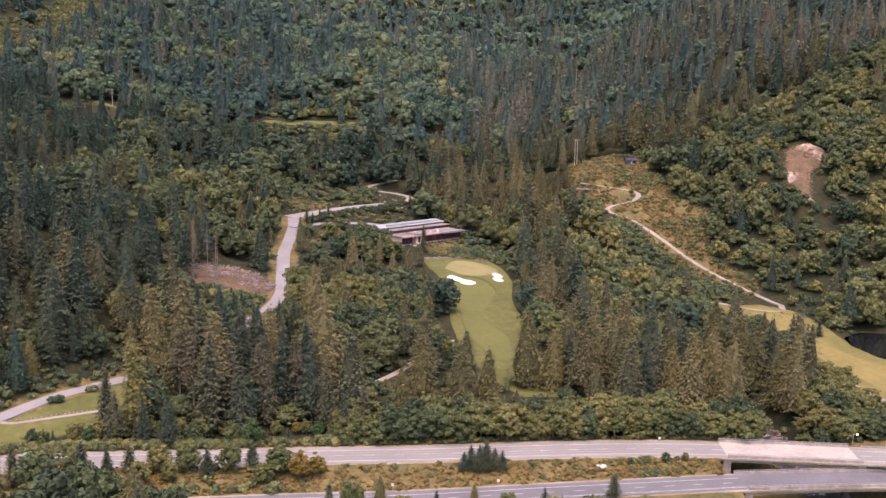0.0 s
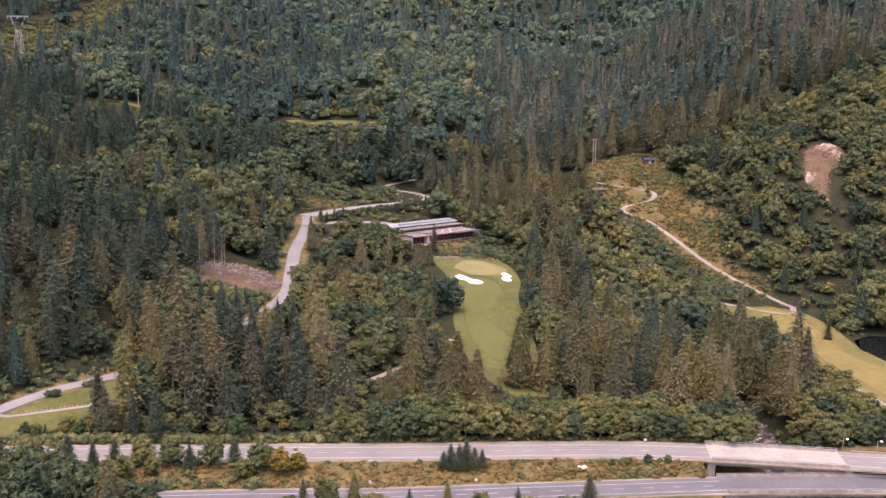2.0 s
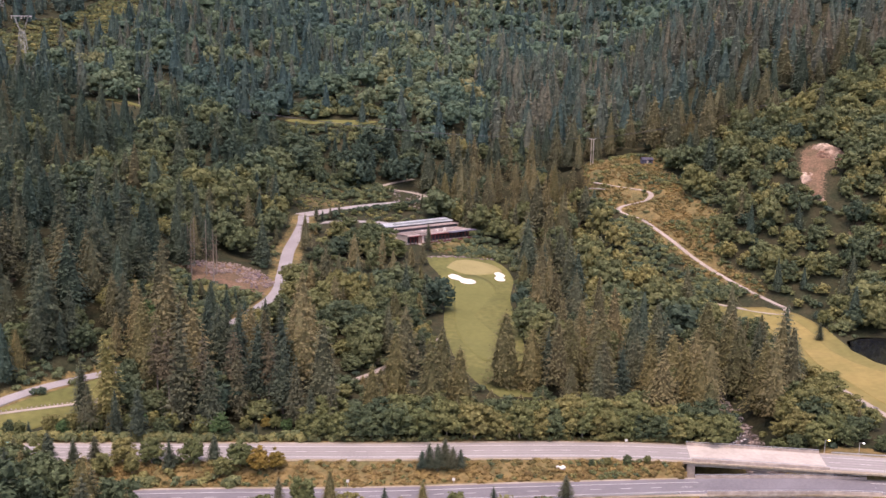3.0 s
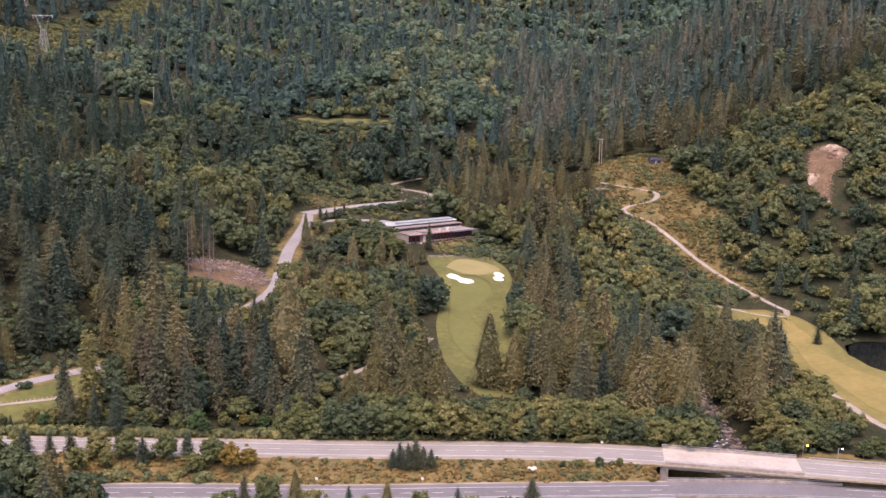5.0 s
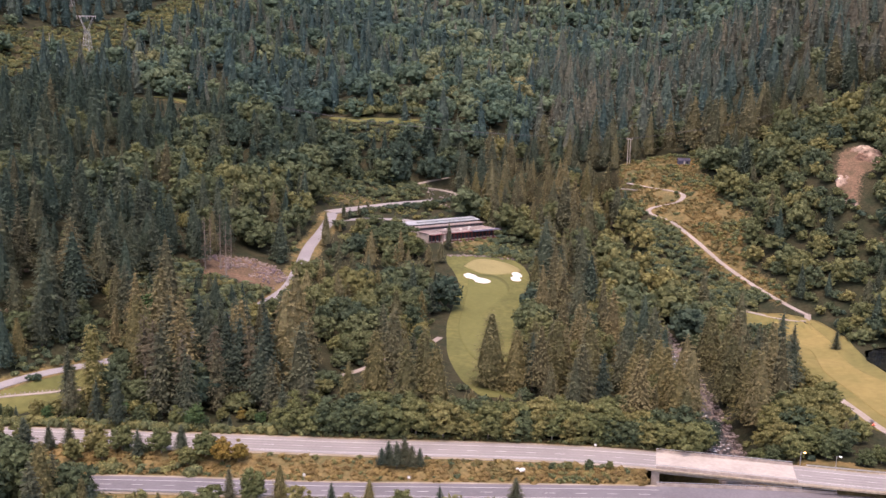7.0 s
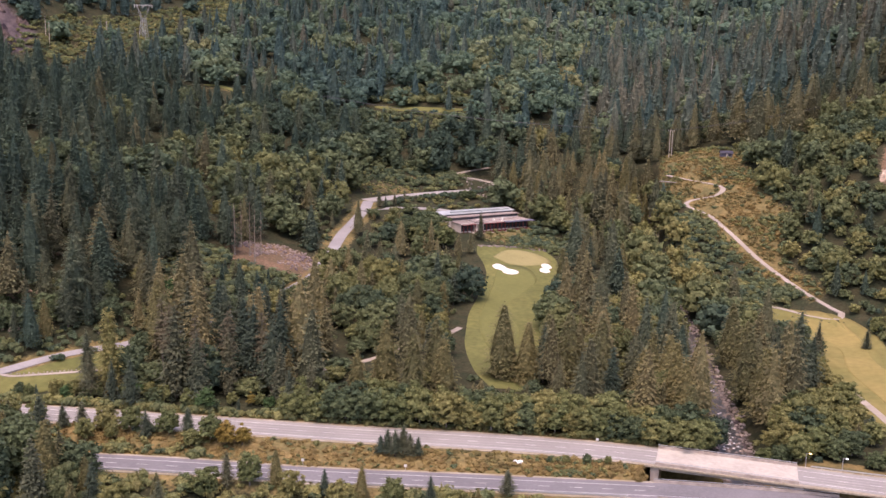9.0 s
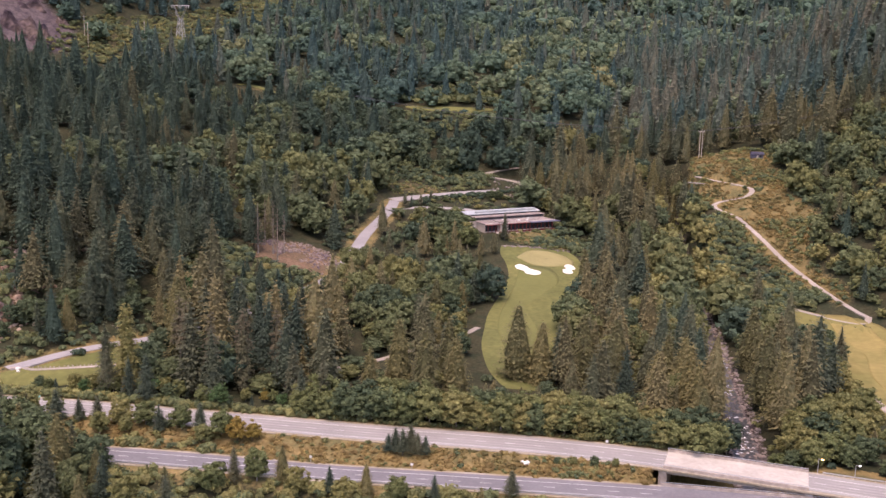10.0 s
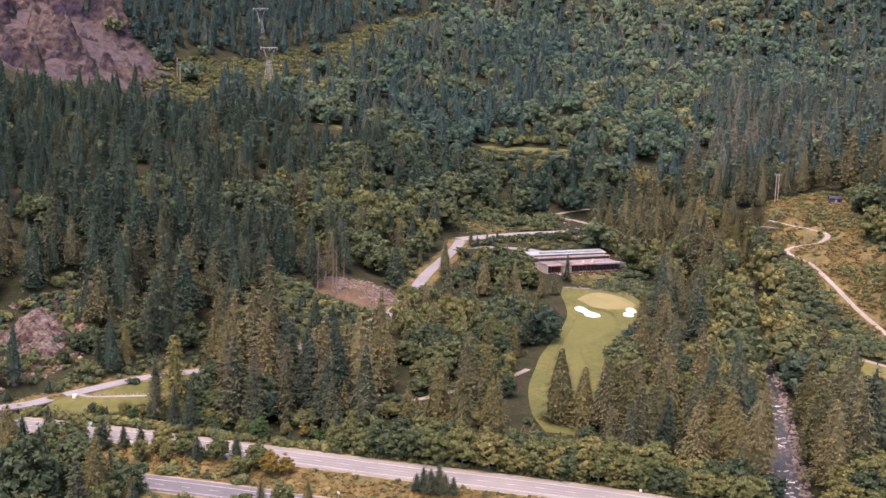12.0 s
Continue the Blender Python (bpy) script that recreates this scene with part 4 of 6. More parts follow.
# stretches of the plan: west, east, south, north edge, share of conifers, height of conifers, of broadleaves, tones of the two
STANDS = [
    (-3000, 3000, -500, 5000, 0.55, 24, 15, 0.30, 0.35),
    (-420, -60, 250, 560, 0.93, 24, 15, 0.13, 0.30),
    (-200, -75, 455, 600, 0.34, 22, 16, 0.14, 0.25),
    (-260, -20, 560, 690, 0.30, 22, 16, 0.15, 0.34),
    (-420, -190, 560, 820, 0.86, 24, 15, 0.07, 0.20),
    (-250, 20, 690, 1050, 0.34, 23, 17, 0.18, 0.42),
    (-420, -110, 700, 1050, 0.60, 24, 16, 0.16, 0.28),
    (-900, -385, 740, 1500, 0.92, 26, 15, 0.08, 0.20),
    (-70, 6, 350, 560, 0.40, 18, 14, 0.62, 0.44),
    (-120, 106, 300, 352, 0.80, 25, 11, 0.66, 0.36),
    (-62, 106, 288, 303, 0.05, 16, 11, 0.45, 0.62),
    (36, 86, 340, 520, 0.80, 24, 13, 0.58, 0.35),
    (44, 92, 540, 640, 0.88, 24, 14, 0.46, 0.50),
    (-22, 44, 585, 700, 0.80, 25, 15, 0.46, 0.42),
    (74, 128, 400, 580, 0.14, 20, 15, 0.50, 0.76),
    (108, 158, 300, 420, 0.55, 24, 12, 0.60, 0.55),
    (128, 420, 470, 660, 0.14, 19, 13, 0.38, 0.58),
    (20, 190, 640, 1000, 0.84, 27, 16, 0.42, 0.46),
    (130, 900, 660, 1300, 0.80, 27, 15, 0.41, 0.42),
    (-385, 1500, 1050, 2500, 0.52, 26, 18, 0.22, 0.30),
    (-300, 300, 100, 246, 0.55, 17, 10, 0.45, 0.48),
]

# heights capped for the camera's sightlines: west, east, south, north edge, greatest height
VIEW_CAPS_WEST = [(-120, -84, 396, 412, 5), (-124, -96, 376, 396, 10), (-84, -14, 552, 612, 2.5), (-64, -26, 535, 552, 9), (-56, -14, 612, 632, 3), (-112, -56, 575, 612, 3), (-84, -60, 518, 540, 7), (-84, -60, 540, 552, 3), (-84, -58, 396, 420, 11), (-96, -58, 376, 396, 16), (-96, -56, 356, 376, 16), (-90, -52, 340, 356, 22), (-72, -65, 426, 480, 4), (-65, -58, 426, 480, 11), (-72, -64, 480, 530, 5), (-58, -44, 470, 505, 18), (-62, -42, 505, 522, 13), (-62, -36, 522, 545, 7), (-44, -28, 500, 520, 15), (-44, -28, 520, 535, 12), (-28, -12, 478, 500, 13), (-28, -12, 500, 524, 9), (-28, -12, 462, 478, 16), (-12, 2, 448, 465, 9), (-12, 2, 432, 448, 13)]
VIEW_CAPS_NORTH = [(-136, -60, 706, 718, 4.0), (-136, -60, 690, 706, 8), (-136, -60, 672, 690, 14), (-272, -216, 684, 698, 3), (-92, -56, 772, 794, 3), (-92, -56, 752, 772, 7), (-272, -216, 666, 684, 5), (-272, -216, 646, 666, 10), (-430, -340, 660, 700, 8)]
VIEW_CAPS_SOUTH = [(-26, 48, 300, 315, 9), (-28, 48, 315, 346, 6), (-28, 48, 270, 300, 16), (98, 126, 500, 562, 4), (92, 108, 540, 582, 4), (114, 142, 474, 522, 4), (128, 154, 456, 496, 3.5), (108, 132, 470, 500, 9), (122, 138, 440, 462, 14), (138, 152, 300, 470, 11), (152, 182, 300, 345, 7), (150, 186, 345, 470, 5), (-160, -100, 262, 292, 6), (192, 214, 508, 550, 3.5), (-160, -148, 292, 320, 7), (-104, -84, 262, 294, 12)]


def view_limit(x, y):
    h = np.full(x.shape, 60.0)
    for x0, x1, y0, y1, top in VIEW_CAPS_WEST + VIEW_CAPS_NORTH + VIEW_CAPS_SOUTH:
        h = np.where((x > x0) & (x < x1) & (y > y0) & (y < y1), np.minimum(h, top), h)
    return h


def stand(x, y):
    jx, jy = x + fbm(x, y, 40, 31) * 14, y + fbm(x, y, 40, 32) * 14
    vals = np.tile(np.array(STANDS[0][4:], float), (len(x), 1))
    for x0, x1, y0, y1, *rest in STANDS[1:]:
        m = (jx > x0) & (jx < x1) & (jy > y0) & (jy < y1)
        if y0 in (288, 100):
            m = (x > x0) & (x < x1) & (y > y0) & (y < y1)
        vals[m] = rest
    return vals


def scatter(x0, x1, y0, y1, step, seed):
    r = np.random.default_rng(seed)
    gx, gy = np.meshgrid(np.arange(x0, x1, step), np.arange(y0, y1, step))
    x = (gx + r.uniform(-0.46, 0.46, gx.shape) * step).ravel()
    y = (gy + r.uniform(-0.46, 0.46, gy.shape) * step).ravel()
    wide = (x > -0.72 * y - 35) & (x < 0.52 * y + 70)
    x, y = x[wide], y[wide]
    ok = clear_of(x, y)
    return x[ok], y[ok], r


def plant(x, y, z, height, spread, kinds, tone, r):
    """Join trees of one kind into one mesh; kinds are crown shapes one unit high."""
    which = r.integers(0, len(kinds), len(x))
    V, F, T, N, k = [], [], [], [], 0
    for i, (kv, kf, kn) in enumerate(kinds):
        s = np.where(which == i)[0]
        if not len(s):
            continue
        a = r.uniform(0, 6.283, len(s))
        c, d = np.cos(a)[:, None], np.sin(a)[:, None]
        lean = r.normal(0, 0.02, (len(s), 2))
        h, w = height[s][:, None], (height[s] * spread[s])[:, None]
        vx = (kv[None, :, 0] * c - kv[None, :, 1] * d) * w + kv[None, :, 2] * h * lean[:, :1] + x[s][:, None]
        vy = (kv[None, :, 0] * d + kv[None, :, 1] * c) * w + kv[None, :, 2] * h * lean[:, 1:] + y[s][:, None]
        vz = kv[None, :, 2] * h + z[s][:, None]
        V.append(np.stack([vx, vy, vz], 2).reshape(-1, 3))
        F.append((kf[None] + (np.arange(len(s)) * len(kv))[:, None, None]).reshape(-1, 3) + k)
        T.append(np.repeat(tone[s], len(kv)))
        N.append(np.stack([kn[None, :, 0] * c - kn[None, :, 1] * d, kn[None, :, 0] * d + kn[None, :, 1] * c, np.broadcast_to(kn[None, :, 2], vz.shape)], 2).reshape(-1, 3))
        k += len(s) * len(kv)
    return np.vstack(V), np.vstack(F), np.concatenate(T), np.vstack(N)


shape_rng = np.random.default_rng(11)
CON_NEAR = [conifer(shape_rng, 130, 8, 0.23 + 0.03 * (i % 3), 0.05 + 0.05 * (i % 4), 0.84 + 0.1 * (i % 2), 0.58, 0.34, 0.3, 0.036) for i in range(8)]
CON_MID = [conifer(shape_rng, 100, 6, 0.24 + 0.03 * (i % 3), 0.04 + 0.04 * (i % 4), 0.86 + 0.1 * (i % 2), 0.60, 0.32, 0.3, 0.046) for i in range(8)]
CON_FAR = [conifer(shape_rng, 60, 2, 0.25 + 0.03 * (i % 3), 0.04, 0.86 + 0.12 * (i % 2), 0.60, 0.32, 0.3, 0.080) for i in range(8)]
CON_LAST = [conifer(shape_rng, 36, 1, 0.27 + 0.03 * (i % 3), 0.04, 0.88, 0.62, 0.32, 0.3, 0.14) for i in range(8)]
BRO_NEAR = [broadleaf(shape_rng, 30, 46, 0.38 + 0.05 * (i % 3), 0.03, 0.33) for i in range(8)]
BRO_MID = [broadleaf(shape_rng, 24, 18, 0.40 + 0.05 * (i % 3), 0.02, 0.42) for i in range(8)]
BRO_FAR = [broadleaf(shape_rng, 15, 9, 0.42 + 0.05 * (i % 3), 0.02, 0.40) for i in range(8)]
BRO_LAST = [broadleaf(shape_rng, 9, 2, 0.44 + 0.05 * (i % 3), 0.02, 0.6, around=4) for i in range(8)]


def wood(tag, x0, x1, y0, y1, step, seed, con, bro, mats, near=None):
    """All the trees of one stretch of the valley, as two joined woods; near: where single trees stand instead."""
    x, y, r = scatter(x0, x1, y0, y1, step, seed)
    if near is not None:
        keep = near(x, y)
        x, y = x[keep], y[keep]
    v = stand(x, y)
    z = surface(x, y) - 0.3
    is_con = r.random(len(x)) < v[:, 0] + fbm(x, y, 55, 41) * 0.22
    tone_noise = fbm(x, y, 60, 42) * 0.2 + fbm(x, y, 180, 43) * 0.14 + r.normal(0, 0.18, len(x))
    for flag, kinds, name, mat, hcol, tcol, sd, lab in (
            (is_con, con, "conifer_wood", mats[0], 1, 3, 0.27, "dense wood of dark firs and olive cedars"),
            (~is_con, bro, "broadleaf_wood", mats[1], 2, 4, 0.22, "dense wood of green broadleaved trees")):
        s = np.where(flag)[0]
        if not len(s):
            continue
        h = v[s, hcol] * np.clip(r.normal(1, sd, len(s)), 0.5, 1.45)
        h = np.minimum(h, view_limit(x[s], y[s]) * r.uniform(0.75, 1.05, len(s)))
        a, b, t, nn = plant(x[s], y[s], z[s], h, np.clip((9.5 if tcol == 3 else 10.5) / np.maximum(h, 1), 1.0, 1.9) * r.uniform(0.85, 1.2, len(s)), kinds, np.clip(v[s, tcol] + tone_noise[s] * (1.0 if tcol == 3 else 1.1), 0, 1), r)
        me = mesh_of(name, a, b, mat, attrs={"tone": t}, normals=nn)
        tagged(new(name, me), lab + " " + tag, "wood", kind="stuff")
    return len(x)


# ---------------------------------------------------------------- single trees
def tree_kind(name, crown, mat, trunk_mesh, bark, label, category):
    base = new(name)
    tagged(base, label, category, "single trees along the highway")
    piece("crown", mesh_of("crown", crown[0], crown[1], mat, normals=crown[2]), base)
    piece("trunk", mesh_of("trunk", *trunk_mesh, bark), base)
    return base


def kinds_of_tree():
    r = np.random.default_rng(23)
    out = {}
    out["fir"] = [tree_kind("fir_tree", conifer(r, 170, 10, 0.21 + 0.02 * i, 0.08 + 0.05 * i, 0.90, 0.46, 0.4, 0.28, 0.035, 0.05), m_fir, trunk(0.95, 0.013), m_bark, "tall dark green fir with drooping branches", "fir tree") for i in range(3)]
    out["cedar"] = [tree_kind("cedar_tree", conifer(r, 230, 9, 0.24 + 0.02 * i, 0.03, 0.74, 0.64, 0.28, 0.35, 0.031), m_cedar, trunk(0.95, 0.015), m_bark, "olive-brown cedar with a full pointed crown", "cedar tree") for i in range(3)]
    out["tall"] = [tree_kind("fir_tree", conifer(r, 100, 9, 0.14, 0.36 + 0.08 * i, 0.6, 0.25, 0.5, 0.3, 0.036, 0.15), m_old_fir, trunk(0.97, 0.013), m_pale_bark, "tall thin fir with a bare lower trunk", "fir tree") for i in range(2)]
    out["alder"] = [tree_kind("alder_tree", broadleaf(r, 36, 60, 0.34 + 0.03 * i, 0.02, 0.32), m_alder, trunk(0.7, 0.02, r=r), m_pale_bark, "yellow-green alder with a rounded leafy crown", "alder tree") for i in range(3)]
    out["maple"] = [tree_kind("maple_tree", broadleaf(r, 36, 60, 0.36 + 0.03 * i, 0.02, 0.32), m_maple, trunk(0.7, 0.022, r=r), m_bark, "deep green maple with a broad dense crown", "maple tree") for i in range(2)]
    out["bright"] = [tree_kind("maple_tree", broadleaf(r, 28, 60, 0.36, 0.10, 0.32), m_bright, trunk(0.7, 0.02, r=r), m_bark, "bright fresh green young maple", "maple tree")]
    out["autumn"] = [tree_kind("maple_tree", broadleaf(r, 30, 60, 0.34, 0.02, 0.32), m_autumn, trunk(0.7, 0.02, r=r), m_bark, "orange and yellow autumn maple on the bank", "maple tree")]
    out["pale"] = [tree_kind("cottonwood_tree", conifer(r, 230, 9, 0.17, 0.10, 0.42, 0.5, 0.4, 0.2, 0.036, 0.04), m_alder, trunk(0.9, 0.016, r=r), m_pale_bark, "tall pale yellow-green cottonwood with a full crown", "cottonwood tree")]
    out["snag"] = [tree_kind("dead_tree", conifer(r, 60, 3, 0.09, 0.30, 0.5, 0.06, 0.6, 0.3, 0.03, 0.3), m_dead, trunk(0.99, 0.012), m_pale_bark, "grey dead fir with bare twigs", "dead tree")]
    return out


KINDS = kinds_of_tree()
FIRST = {id(b): True for row in KINDS.values() for b in row}
planted = []


def set_tree(kind, x, y, height, wide=1.0, turn=None):
    r = np.random.default_rng(int(abs(x) * 131 + abs(y) * 17))
    row = KINDS[kind]
    base = row[r.integers(0, len(row))]
    m = Matrix.Translation((x, y, at(x, y) - 0.15)) @ Matrix.Rotation(r.uniform(0, 6.28), 4, "Z") @ Matrix.Diagonal((height * wide, height * wide, height, 1))
    planted.append((x, y))
    if FIRST.pop(id(base), False):
        base.matrix_basis = m
        return base
    ob = copy_thing(base, Matrix.Identity(4))
    ob.matrix_basis = m
    return ob


CEDARS_SOUTH = [(-88, 312, 28), (-97, 323, 27), (-6.5, 318, 26), (6.4, 306, 27), (9, 328, 25), (16, 311, 24), (31.6, 341, 29), (41, 338, 24), (47, 349, 25), (55, 345, 27), (65.5, 333, 23), (67, 344, 28), (82, 330, 21), (91, 335, 27), (85, 345, 24), (98, 304, 19), (93, 322, 27), (96, 313, 24), (119.5, 356, 27), (123.5, 335, 27), (116, 396, 27), (120, 374, 25), (-13, 305, 18)]
FIRS_SOUTH = [(-72, 289, 34), (-82, 318, 30), (-70, 324, 29), (-62, 322, 27), (-76, 331, 28), (-52, 308, 30), (-46, 318, 29), (-42, 300, 27), (-36, 293, 22), (-30, 286, 17), (-24, 290, 19), (-104, 287, 22), (-99, 280, 17), (-90, 279, 16), (-82, 277, 18), (-62, 285, 26), (-56, 296, 24), (47, 339, 23), (72, 326, 22), (136, 355, 35), (142, 362, 24), (130, 368, 25), (128, 350, 22)]
FIRS_WEST = [(-133, 371, 33), (-146, 347, 30), (-151, 380, 31), (-136, 408, 31), (-140, 420, 30), (-112, 420, 24), (-161, 354, 30), (-154, 409, 30), (-170, 381, 30), (-126, 330, 24), (-112, 345, 26), (-134, 322, 25), (-120, 388, 28), (-146, 438, 29), (-118, 455, 24)]
DRIVE_FIRS = [(-70, 352, 20), (-62, 361, 20), (-80, 343, 20), (-58, 372, 17), (-72, 342, 22), (-64, 348, 21)]
TALL_SOUTH = [(-80, 300, 28), (-66, 292, 29), (-58, 300, 28), (-86, 306, 27), (-48, 306, 27)]
SNAGS = [(-109, 418, 24), (-104, 424, 26), (-112, 432, 23), (-99, 418, 25), (-113, 426, 22), (-101, 430, 21)]
BANK = [("maple", -60, 261, 9), ("fir", -54, 262, 10), ("maple", -46, 261, 9), ("autumn", -40, 259.5, 9.5), ("autumn", -35.5, 261, 7.5), ("alder", -50, 257, 7), ("fir", -88, 258, 10), ("alder", -80, 259, 9), ("fir", -100, 254, 13), ("alder", -72, 260, 9), ("fir", -66, 258, 10), ("fir", -94, 257, 9), ("cedar", -108, 250, 13), ("fir", -117, 249, 15), ("maple", -104, 258, 8), ("fir", -126, 246, 13), ("maple", -76, 255, 7), ("alder", -84, 253, 8), ("maple", -112, 256, 9), ("maple", -134, 248, 10), ("fir", 9, 266, 9), ("fir", 13.5, 267.3, 10), ("fir", 11.5, 265.5, 9.5), ("fir", 16, 266, 8.5), ("fir", 7, 265.3, 7), ("fir", 18.2, 267, 7), ("fir", 48, 250, 9), ("alder", 62, 273, 3), ("maple", 68, 274, 3.5), ("alder", 74, 275, 3), ("maple", 57, 272, 2.5)]
FRONT = [(-118, 232, 22), (-104, 240, 16), (-112, 226, 24), (-96, 222, 23), (-84, 226, 18), (-76, 222, 23), (-77, 230, 14), (-90, 230, 17), (-98, 234, 16), (-124, 236, 18), (-70, 228, 13), (-66, 225, 12), (-60, 219, 14), (-52, 217, 11), (-45, 226, 10), (-34, 232, 9), (-29, 236, 11), (-23, 238, 10), (-16, 240, 11), (-10, 236, 9), (-1, 238, 9), (4, 236, 8), (9, 240, 10), (18, 240, 8), (28, 242, 9), (36, 240, 8), (41, 243, 7), (-70, 208, 24), (-90, 210, 25), (-58, 206, 14), (-40, 218, 12)]
HILL = [("pale", -94.6, 285.5, 33), ("cedar", -5, 598, 27), ("cedar", 1, 606, 25), ("fir", 15, 577, 26), ("cedar", 12, 588, 26), ("cedar", 69, 612, 27), ("cedar", 63, 604, 26), ("cedar", 76, 600, 22), ("fir", 52, 590, 24), ("cedar", 41, 457, 25), ("fir", 52, 483, 25), ("cedar", 68, 480, 25), ("fir", -9, 512, 17), ("cedar", -8, 450, 18), ("cedar", -28, 420, 20), ("fir", 174, 430, 10), ("alder", 181, 446, 9), ("bright", -58, 282, 9), ("fir", -146, 306, 15), ("cedar", -138, 313, 17), ("fir", -133, 320, 17), ("maple", -142, 322, 13), ("fir", -128, 326, 18), ("maple", -151, 312, 12), ("maple", -156, 299, 7), ("fir", -152, 322, 17), ("maple", -122, 330, 12), ("maple", -158, 308, 9), ("bright", -108, 352, 13), ("fir", 149, 396, 23), ("alder", 147, 384, 12), ("maple", 150, 408, 11), ("alder", 146, 372, 12), ("cedar", 145, 420, 17), ("alder", 149, 360, 11), ("maple", 147, 432, 12), ("fir", -130, 262, 9)]

for x, y, h in CEDARS_SOUTH:
    set_tree("cedar", x, y, h, 1.2)
for x, y, h in FIRS_SOUTH + FIRS_WEST + DRIVE_FIRS:
    set_tree("fir", x, y, h)
for x, y, h in TALL_SOUTH:
    set_tree("tall", x, y, h)
for x, y, h in SNAGS:
    set_tree("snag", x, y, h)
for kind, x, y, h in BANK + HILL:
    set_tree(("alder", "fir")[int(x) % 2] if kind == "maple" and y < 266 else kind, x, y, h * 0.92, 1.45 if h < 14 and kind == "fir" else 1.15 if h < 14 else 1.0)
for i, (x, y, h) in enumerate(FRONT):
    set_tree(("fir", "maple", "cedar")[i % 3] if h > 11 else ("fir", "alder", "cedar", "alder")[i * 7 % 4], x, y, h, 1.1)

for kind, x, y, h in (("maple", -34, 592, 6.5), ("maple", -30, 594, 6), ("fir", -19, 598, 9), ("fir", -66, 566, 7), ("fir", -70, 558, 8), ("alder", -58, 571, 4), ("fir", -76, 546, 9), ("fir", -73, 549, 7), ("alder", -49, 582, 4), ("maple", -42, 507, 15), ("maple", -36, 500, 16), ("alder", -30, 502, 13), ("maple", -48, 498, 15), ("maple", -33, 511, 13), ("alder", -26, 497, 12), ("maple", -39, 518, 12)):
    set_tree(kind, x, y, h, 1.3)

# the wood's edge west of the fairway
for kind, x, y, h in (("maple", -7, 392, 13), ("cedar", -5, 403, 16), ("maple", -8, 413, 14), ("fir", -4, 420, 16), ("maple", -6, 430, 14), ("alder", -11, 383, 12), ("cedar", -15, 397, 18), ("maple", -13, 375, 11), ("fir", -5, 441, 15), ("alder", -17, 410, 14), ("maple", -20, 386, 13), ("maple", -1, 374, 10), ("alder", 3, 366, 9), ("cedar", -6, 368, 14), ("maple", 7, 356, 9), ("fir", 0, 356, 13), ("alder", -2, 384, 9)):
    set_tree(kind, x, y, h, 1.15)

# the alder hedge beside the highway, tree by tree
row_rng = np.random.default_rng(5)
for i, x in enumerate(np.arange(-30, 101, 4.8)):
    base_y = np.interp(x, UPPER[:, 0], UPPER[:, 1])
    for k in range(2):
        px, py = x + row_rng.uniform(-1.2, 1.2) + k * 1.7, base_y + 11.0 + k * 5.5 + row_rng.uniform(-0.8, 0.8)
        if px < 102:
            set_tree("maple" if row_rng.random() < 0.3 else "alder", px, py, row_rng.uniform(8.5, 12.5) + k * 1.2, 1.22)
for i, x in enumerate(np.arange(-150, -34, 3.3)):
    base_y = np.interp(x, UPPER[:, 0], UPPER[:, 1])
    px, py = x + row_rng.uniform(-1.2, 1.2), base_y + 12 + row_rng.uniform(0, 7)
    if clear_of(np.array([px]), np.array([py]), 0.5)[0]:
        set_tree(("alder", "maple", "alder", "fir", "autumn", "alder", "bright")[i % 7], px, py, row_rng.uniform(4.0, 7.5) * (1.3 if i % 7 == 3 else 0.7 if i % 7 == 4 else 1), 1.1)
for x, y, h in ((122, 297, 6), (121.5, 304, 7), (124, 312, 8), (126, 300, 7), (131, 297, 9), (136, 303, 10), (141, 300, 8), (147, 306, 9), (128, 306, 11), (134, 313, 12), (142, 316, 11), (127, 318, 12), (152, 298, 6), (158, 302, 6), (148, 324, 11), (139, 328, 13), (155, 318, 8), (146, 338, 12), (152, 350, 11), (131, 325, 13)):
    set_tree("alder" if (x + y) % 3 else "maple", x, y, h, 1.25)
PLANTED = np.array(planted)


def away_from_single(x, y):
    d = np.full(len(x), 1e9)
    for a, b in PLANTED:
        d = np.minimum(d, np.hypot(x - a, y - b))
    keep = d > 5.2
    keep &= ~((y < 303) & (x > -35) & (x < 104))
    keep &= ~((y < 255) & (x > -62))
    keep &= ~((y < 299) & (x > 104))
    return keep


wood("behind the highway", -330, 260, 205, 430, 10.8, 101, CON_NEAR, BRO_NEAR, (m_conifer_wood, m_broad_wood), away_from_single)
wood("round the golf course", -430, 330, 430, 700, 12.4, 102, CON_MID, BRO_MID, (m_conifer_wood, m_broad_wood), away_from_single)
wood("on the lower mountainside", -640, 520, 700, 1080, 14.6, 103, CON_FAR, BRO_FAR, (m_conifer_haze, m_broad_haze))
wood("on the upper mountainside", -1150, 900, 1080, 1800, 19.5, 104, CON_LAST, BRO_LAST, (m_conifer_haze, m_broad_haze))


def slope_trees():
    """Young trees that cover the slope round the slide scar."""
    x, y, r = scatter(134, 330, 440, 664, 7.8, 131)
    h = r.uniform(4.5, 9.5, len(x))
    h = np.minimum(h, view_limit(x, y))
    a, b, t, nn = plant(x, y, surface(x, y) - 0.3, h, r.uniform(0.9, 1.25, len(x)), BRO_FAR, np.clip(r.normal(0.56, 0.22, len(x)), 0, 1), r)
    tagged(new("broadleaf_wood", mesh_of("broadleaf_wood", a, b, m_broad_wood, attrs={"tone": t}, normals=nn)), "young mixed green trees on the steep slope", "wood", kind="stuff")


slope_trees()


